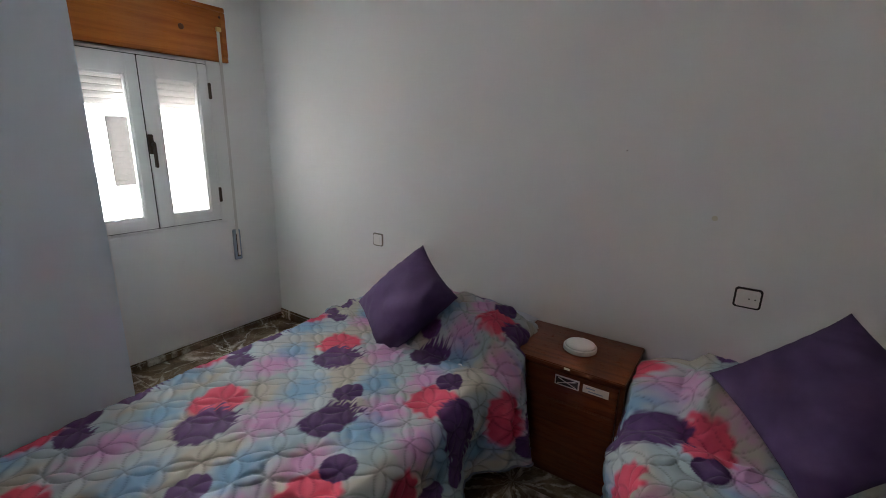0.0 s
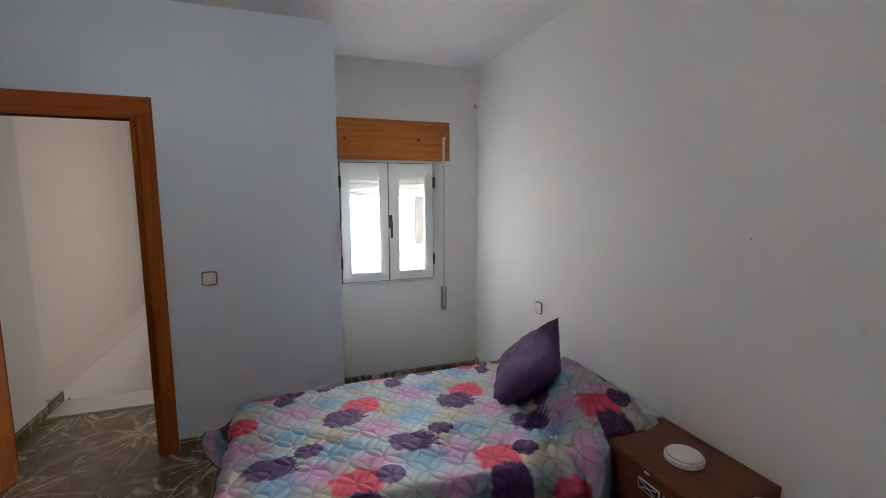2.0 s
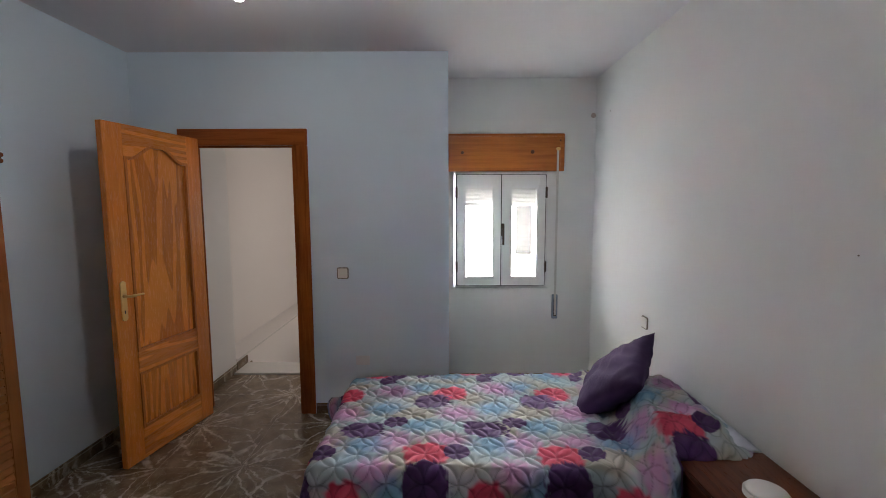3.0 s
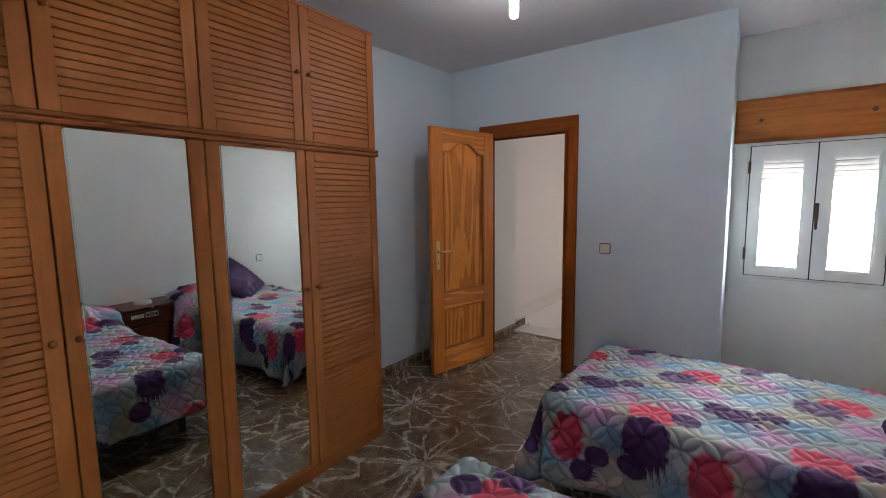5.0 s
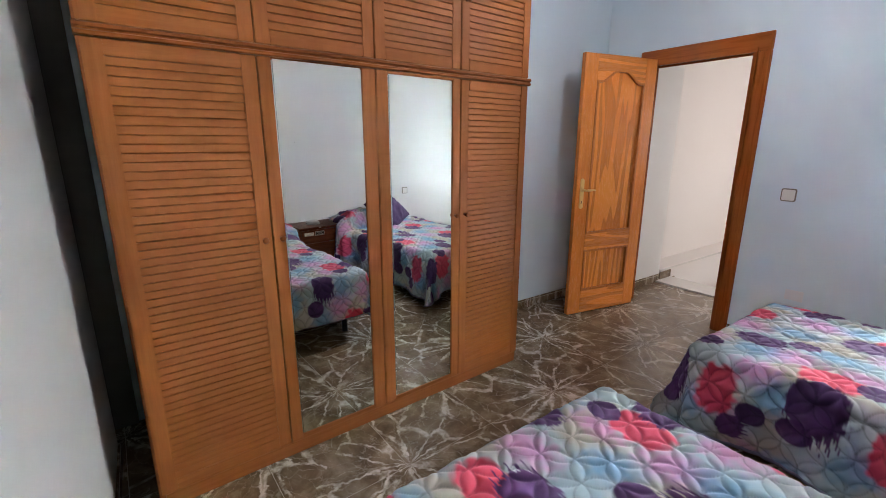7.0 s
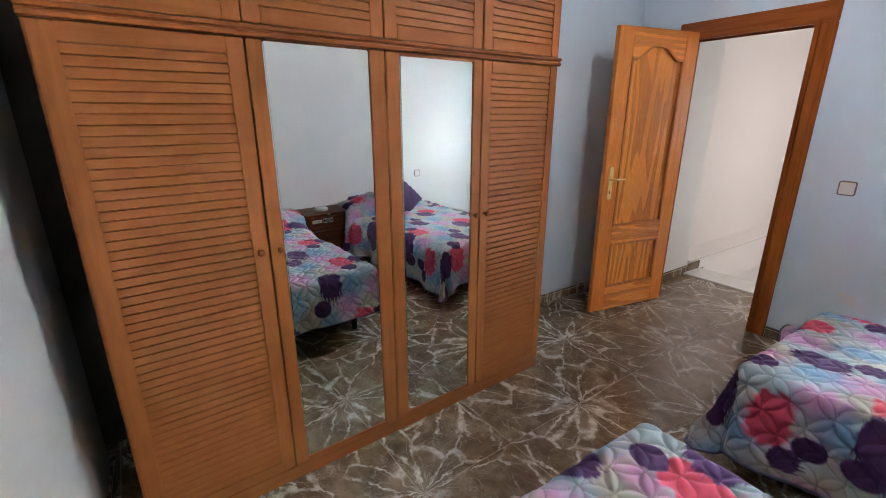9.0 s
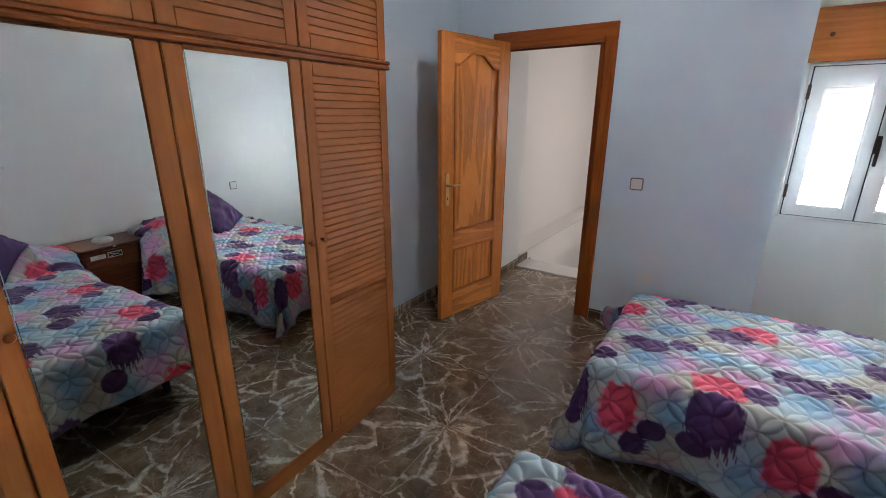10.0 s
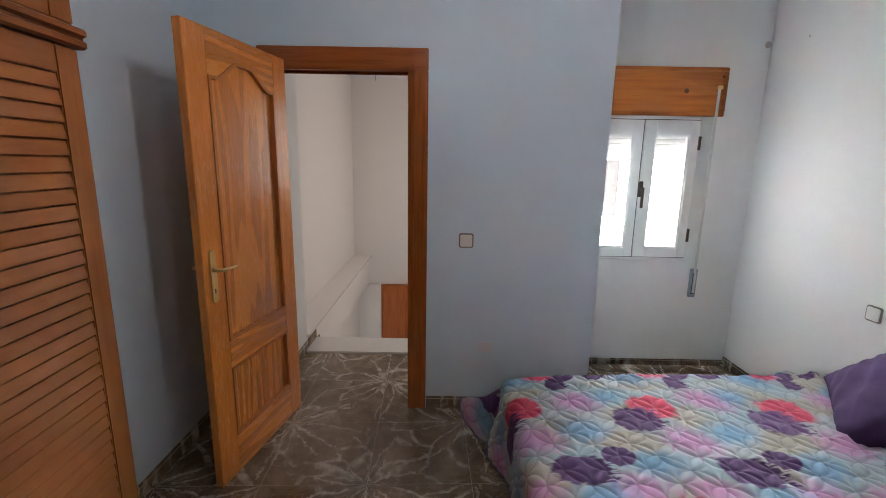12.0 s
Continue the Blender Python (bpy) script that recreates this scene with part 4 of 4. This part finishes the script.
def plate(name, label, m, w, h, rim, inserts):
    p = thing(name, label, "socket" if "socket" in name else "switch", at=m)
    part("rim", rounded(w, h, 0.012, -0.007, -0.0005), rim, p)
    part("plate", rounded(w - 0.014, h - 0.014, 0.008, -0.0105, -0.0065), M_PLASTIC, p)
    for kind, x in inserts:
        if kind == "key":
            part("rocker", boxes((x - 0.009, x + 0.009, -0.0125, -0.0095, -0.02, 0.02), bevel=0.0015), M_PLASTIC, p)
        elif kind == "rocker":
            part("rocker", boxes((x - 0.021, x + 0.021, -0.013, -0.0095, -0.022, 0.022), bevel=0.002), M_PLASTIC, p)
        else:
            s = part("socket_face", lathe([(0.020, 0.0), (0.020, 0.002), (0.018, 0.0025)], 24, "y"), M_PLASTIC, p)
            s.matrix_local = pose(x, -0.0102, 0)
            for dx in (-0.0095, 0.0095):
                hole = part("pin_hole", lathe([(0.0028, 0), (0.0028, 0.0006)], 10, "y"), M_BLACK, s)
                hole.matrix_local = pose(dx, -0.0026, 0)
    return p


def build_small():
    plate("light_switch", "square ivory light switch with a brown rim beside the door", pose(XD, -0.001, 1.067, 0, 0, 90), 0.084, 0.084, M_SWRIM, [("rocker", 0)])
    plate("light_switch", "small ivory wall switch above the bed head", pose(-1.757, YH, 0.798), 0.08, 0.08, M_SWRIM, [("rocker", 0)])
    plate("wall_socket", "ivory double plate with switch and socket in a dark rim", pose(0.145, YH, 0.862), 0.090, 0.080, M_BLACK, [("key", -0.022), ("socket", 0.014)])
    b = tagged(part("blank_plate", boxes((XD + 0.0005, XD + 0.006, 0.082, 0.182, 0.375, 0.445), bevel=0.002), plain("painted_plastic", (0.80, 0.81, 0.84), 0.5, vary=0.03)), "painted-over blank cover plate low on the wall", "cover plate")
    s = tagged(part("corner_stain", lathe([(0.028, 0), (0.016, 0.002), (0.004, 0.003)], 9, "x"), plain("rusty_plaster", (0.55, 0.46, 0.41), 0.9, vary=0.3, scale=60), smooth=True), "brown patch of bare plaster in the corner", "stain")
    s.matrix_world = pose(XW - 0.001, YH - 0.022, 2.315)
    n = tagged(part("wall_nail", lathe([(0.0028, 0.0), (0.0028, 0.003), (0.0015, 0.004)], 10, "y"), M_SWRIM), "small dark nail stuck in the white wall", "nail")
    n.matrix_world = pose(-0.361, YH + 0.001, 1.395)
    # stain and small spot on the wall, drawn as thin discs
    n = tagged(part("wall_plug", lathe([(0.011, 0.0), (0.010, 0.0012), (0.003, 0.0016)], 13, "y"), plain("yellowed_stain", (0.70, 0.67, 0.55), 0.9, vary=0.1)), "yellowed stain on the white wall", "filler spot")
    n.matrix_world = pose(-0.01, YH + 0.0005, 1.153)
    n = tagged(part("wall_plug", lathe([(0.008, 0.0), (0.007, 0.0012), (0.002, 0.0016)], 11, "y"), plain("grey_spot", (0.52, 0.47, 0.44), 0.9, vary=0.2)), "small grey spot near the ceiling", "filler spot")
    n.matrix_world = pose(-2.484, YH + 0.0005, 2.286)
    # ceiling bulb
    l = thing("ceiling_bulb", "bare lit tube bulb hanging from the ceiling", "lamp", at=pose(-0.83, -0.08, H))
    part("rose", lathe([(0.045, -0.001), (0.045, -0.012), (0.03, -0.022), (0.012, -0.026)], 24), M_WHITE, l, smooth=True)
    part("cable", lathe([(0.003, -0.024), (0.003, -0.075)], 8), M_WHITE, l)
    part("holder", lathe([(0.008, -0.07), (0.018, -0.078), (0.019, -0.115), (0.016, -0.12)], 18), M_WHITE, l, smooth=True)
    part("tube", lathe([(0.014, -0.12), (0.022, -0.128), (0.022, -0.238), (0.016, -0.248), (0.004, -0.251)], 20), M_TUBE, l, "lit white bulb", smooth=True)
    c = tagged(part("hanging_cable", lathe([(0.007, 0), (0.007, 0.02), (0.004, 0.025), (0.004, 0.146)], 8), M_GREYMET), "short bare cable hanging from the hall ceiling", "cable")
    c.matrix_world = pose(-5.35, -1.005, 2.48)


build_window()
build_shutter()
build_door()
build_wardrobe()
BX, BW, BY, BL = -1.575, 0.875, 0.215, 1.81
build_bed(BX, BW, BY, BL, "single bed beside the bedside cabinet")
build_cover("bedspread", "quilted bedspread with purple, coral, pink and blue brush spots", BX, BW, BY, BL, 0.495, 1, lambda u, v: (u, v), 0.30, 0.40, 0.37, (-0.613, 0.933), 0.24, 0.80, 1.7, 0.115)
CX, CW, CY, CL = -0.005, 0.885, 0.195, 1.83
build_bed(CX, CW, CY, CL, "single bed near the end wall")
build_cover("bedspread", "quilted bedspread with purple discs and coral patches", CX, CW, CY, CL, 0.495, 2, lambda u, v: (-0.775 - (u - 0.113), 0.21 - (v - 0.263)), 0.34, 0.30, 0.34, (0.386, 0.359), -0.5)


def lying(origin, tip, bottom, left):
    """A cushion's pose from its middle and the way to three of its corners."""
    up = (Vector(tip) - Vector(bottom)).normalized()
    right = (Vector(origin) - Vector(left))
    right = (right - up * right.dot(up)).normalized()
    n = right.cross(up)
    turn = Matrix((right, up, n)).transposed().to_4x4()
    return Matrix.Translation(origin) @ turn @ pose(0, 0, 0, 0, 0, 45)


build_cushion("purple cotton cushion standing on a corner against the pillow", lying((-1.228, 1.640, 0.648), (-1.262, 1.833, 0.848), (-1.160, 1.430, 0.460), (-1.60, 1.634, 0.535)), 0.465, 0.17)
build_cushion("purple cotton cushion leaning on the pillow of the end bed", lying((0.37, 1.62, 0.715), (0.39, 1.83, 0.92), (0.33, 1.42, 0.54), (0.075, 1.73, 0.695)), 0.45)
build_cushion("pale blue-white pillow tucked under the bedspread", pose(-0.985, 1.865, 0.565, 0, 0, 0), 0.30, 0.115, 2.15, "pillow", M_MATTRESS)
build_nightstand()
build_small()

# ---- floor tiles and skirting ----
TILE, TURN_T, S0 = 0.5, 2.2, (-0.478, -0.438)
me_tile = mesh_of("tile", boxes((-TILE / 2 + 0.0012, TILE / 2 - 0.0012, -TILE / 2 + 0.0012, TILE / 2 - 0.0012, -0.0006, 0.0)), M_FLOOR)


def cut_tile(poly):
    """A tile cut to fit against walls."""
    bm = prism(poly, -0.0006, 0.0, "xy")
    return mesh_of("tile", bm, M_FLOOR)


def clip(poly, axis, limit, keep_less):
    out = []
    for a, b in zip(poly, poly[1:] + poly[:1]):
        ia, ib = ((p[axis] <= limit) == keep_less for p in (a, b))
        if ia:
            out.append(a)
        if ia != ib:
            t = (limit - a[axis]) / (b[axis] - a[axis])
            out.append(tuple(a[k] + t * (b[k] - a[k]) for k in (0, 1)))
    return out


ct, stn = math.cos(radians(TURN_T)), math.sin(radians(TURN_T))
for i in range(-7, 7):
    for j in range(-4, 7):
        cx, cy = (i + 0.5) * TILE, (j + 0.5) * TILE
        quad = []
        for a, b in ((-1, -1), (1, -1), (1, 1), (-1, 1)):
            px, py = cx + a * (TILE / 2 - 0.0012), cy + b * (TILE / 2 - 0.0012)
            quad.append((S0[0] + px * ct - py * stn, S0[1] + px * stn + py * ct))
        poly = clip(clip(clip(clip(quad, 0, -2.9, False), 0, 1.60, True), 1, YB, False), 1, YH, True)
        niche = clip(clip(clip(clip(quad, 0, 1.6005, False), 0, 1.95, True), 1, YB, False), 1, -1.15, True)
        if len(niche) >= 3:
            piece("tile", cut_tile(niche), floor, Matrix())
        if len(poly) < 3:
            continue
        if poly == quad:
            wx, wy = S0[0] + cx * ct - cy * stn, S0[1] + cx * stn + cy * ct
            piece("tile", me_tile, floor, pose(wx, wy, 0, 0, 0, TURN_T))
        else:
            piece("tile", cut_tile(poly), floor, Matrix())

M_SKIRT = floor_marble("dark_marble_skirting", star=(0.1, 0.2))
M_SKGROUT = plain("dark_skirting_joint", (0.16, 0.135, 0.105), 0.85)
M_LINE = plain("pale_glaze_line", (0.45, 0.40, 0.30), 0.3)
SK_H, SK_T = 0.078, 0.009
skirt_mesh = mesh_of("tile", boxes((0.001, 0.329, -SK_T, -0.0005, 0.0, SK_H), bevel=0.0015), M_SKIRT)
line_mesh = mesh_of("line", boxes((0.003, 0.327, -SK_T - 0.0012, -SK_T + 0.001, SK_H - 0.016, SK_H - 0.011)), M_LINE)


def skirting(name, start, yaw, length, lift=1.0):
    base = structure(name, boxes((0, length, -0.0004, 0.0, 0, SK_H - 0.002)), M_SKGROUT, "dark marble tile skirting with a pale line", "baseboard")
    base.matrix_world = pose(start[0], start[1], 0.001, 0, 0, yaw) @ Matrix.Diagonal((1, 1, lift, 1))
    n = max(1, round(length / 0.33))
    for k in range(n):
        m = Matrix.Translation((k * length / n, 0, 0)) @ Matrix.Diagonal((length / n / 0.33, 1, 1, 1))
        t = piece("tile", skirt_mesh, base, m)
        piece("line", line_mesh, t, Matrix())


skirting("baseboard", (XW, YH), 0, XR - XW)
skirting("baseboard", (XW, YRD), 90, YH - YRD, 0.62)
skirting("baseboard", (XD - 0.001, YR), 180 + math.degrees(math.atan2(YR - YRD, XD - XW)), XD - XW)
skirting("baseboard", (XD, -0.226), 90, YR + 0.226)
skirting("baseboard", (XD, YB), 90, -1.147 - YB)
skirting("baseboard", (-0.515, YB), 180, XD * -1 - 0.515)
skirting("baseboard", (XR, YH), -90, YH + 1.19)
skirting("baseboard", (XD - TD - 0.02, -1.22), 180, 0.69)
skirting("baseboard", (XR, -1.19), 0, 0.15)
# stepped skirting that follows the stairs down
stair_skirt = structure("baseboard", boxes((-3.19, -2.975, -1.2175, -1.209, 0.0125, 0.09), bevel=0.0015), M_SKIRT, "dark marble skirting stepping down beside the stairs", "baseboard")
for k in range(5):
    x, z = -3.205 - 0.215 * k, -0.19 * (k + 1)
    part("tile", boxes((x - 0.214, x, -1.2155, -1.207, z + 0.001, z + 0.085), bevel=0.0015), M_SKIRT, stair_skirt)
    part("tile", boxes((x - 0.075, x - 0.001, -1.2155, -1.207, z + 0.0855, z + 0.19), bevel=0.0015), M_SKIRT, stair_skirt)
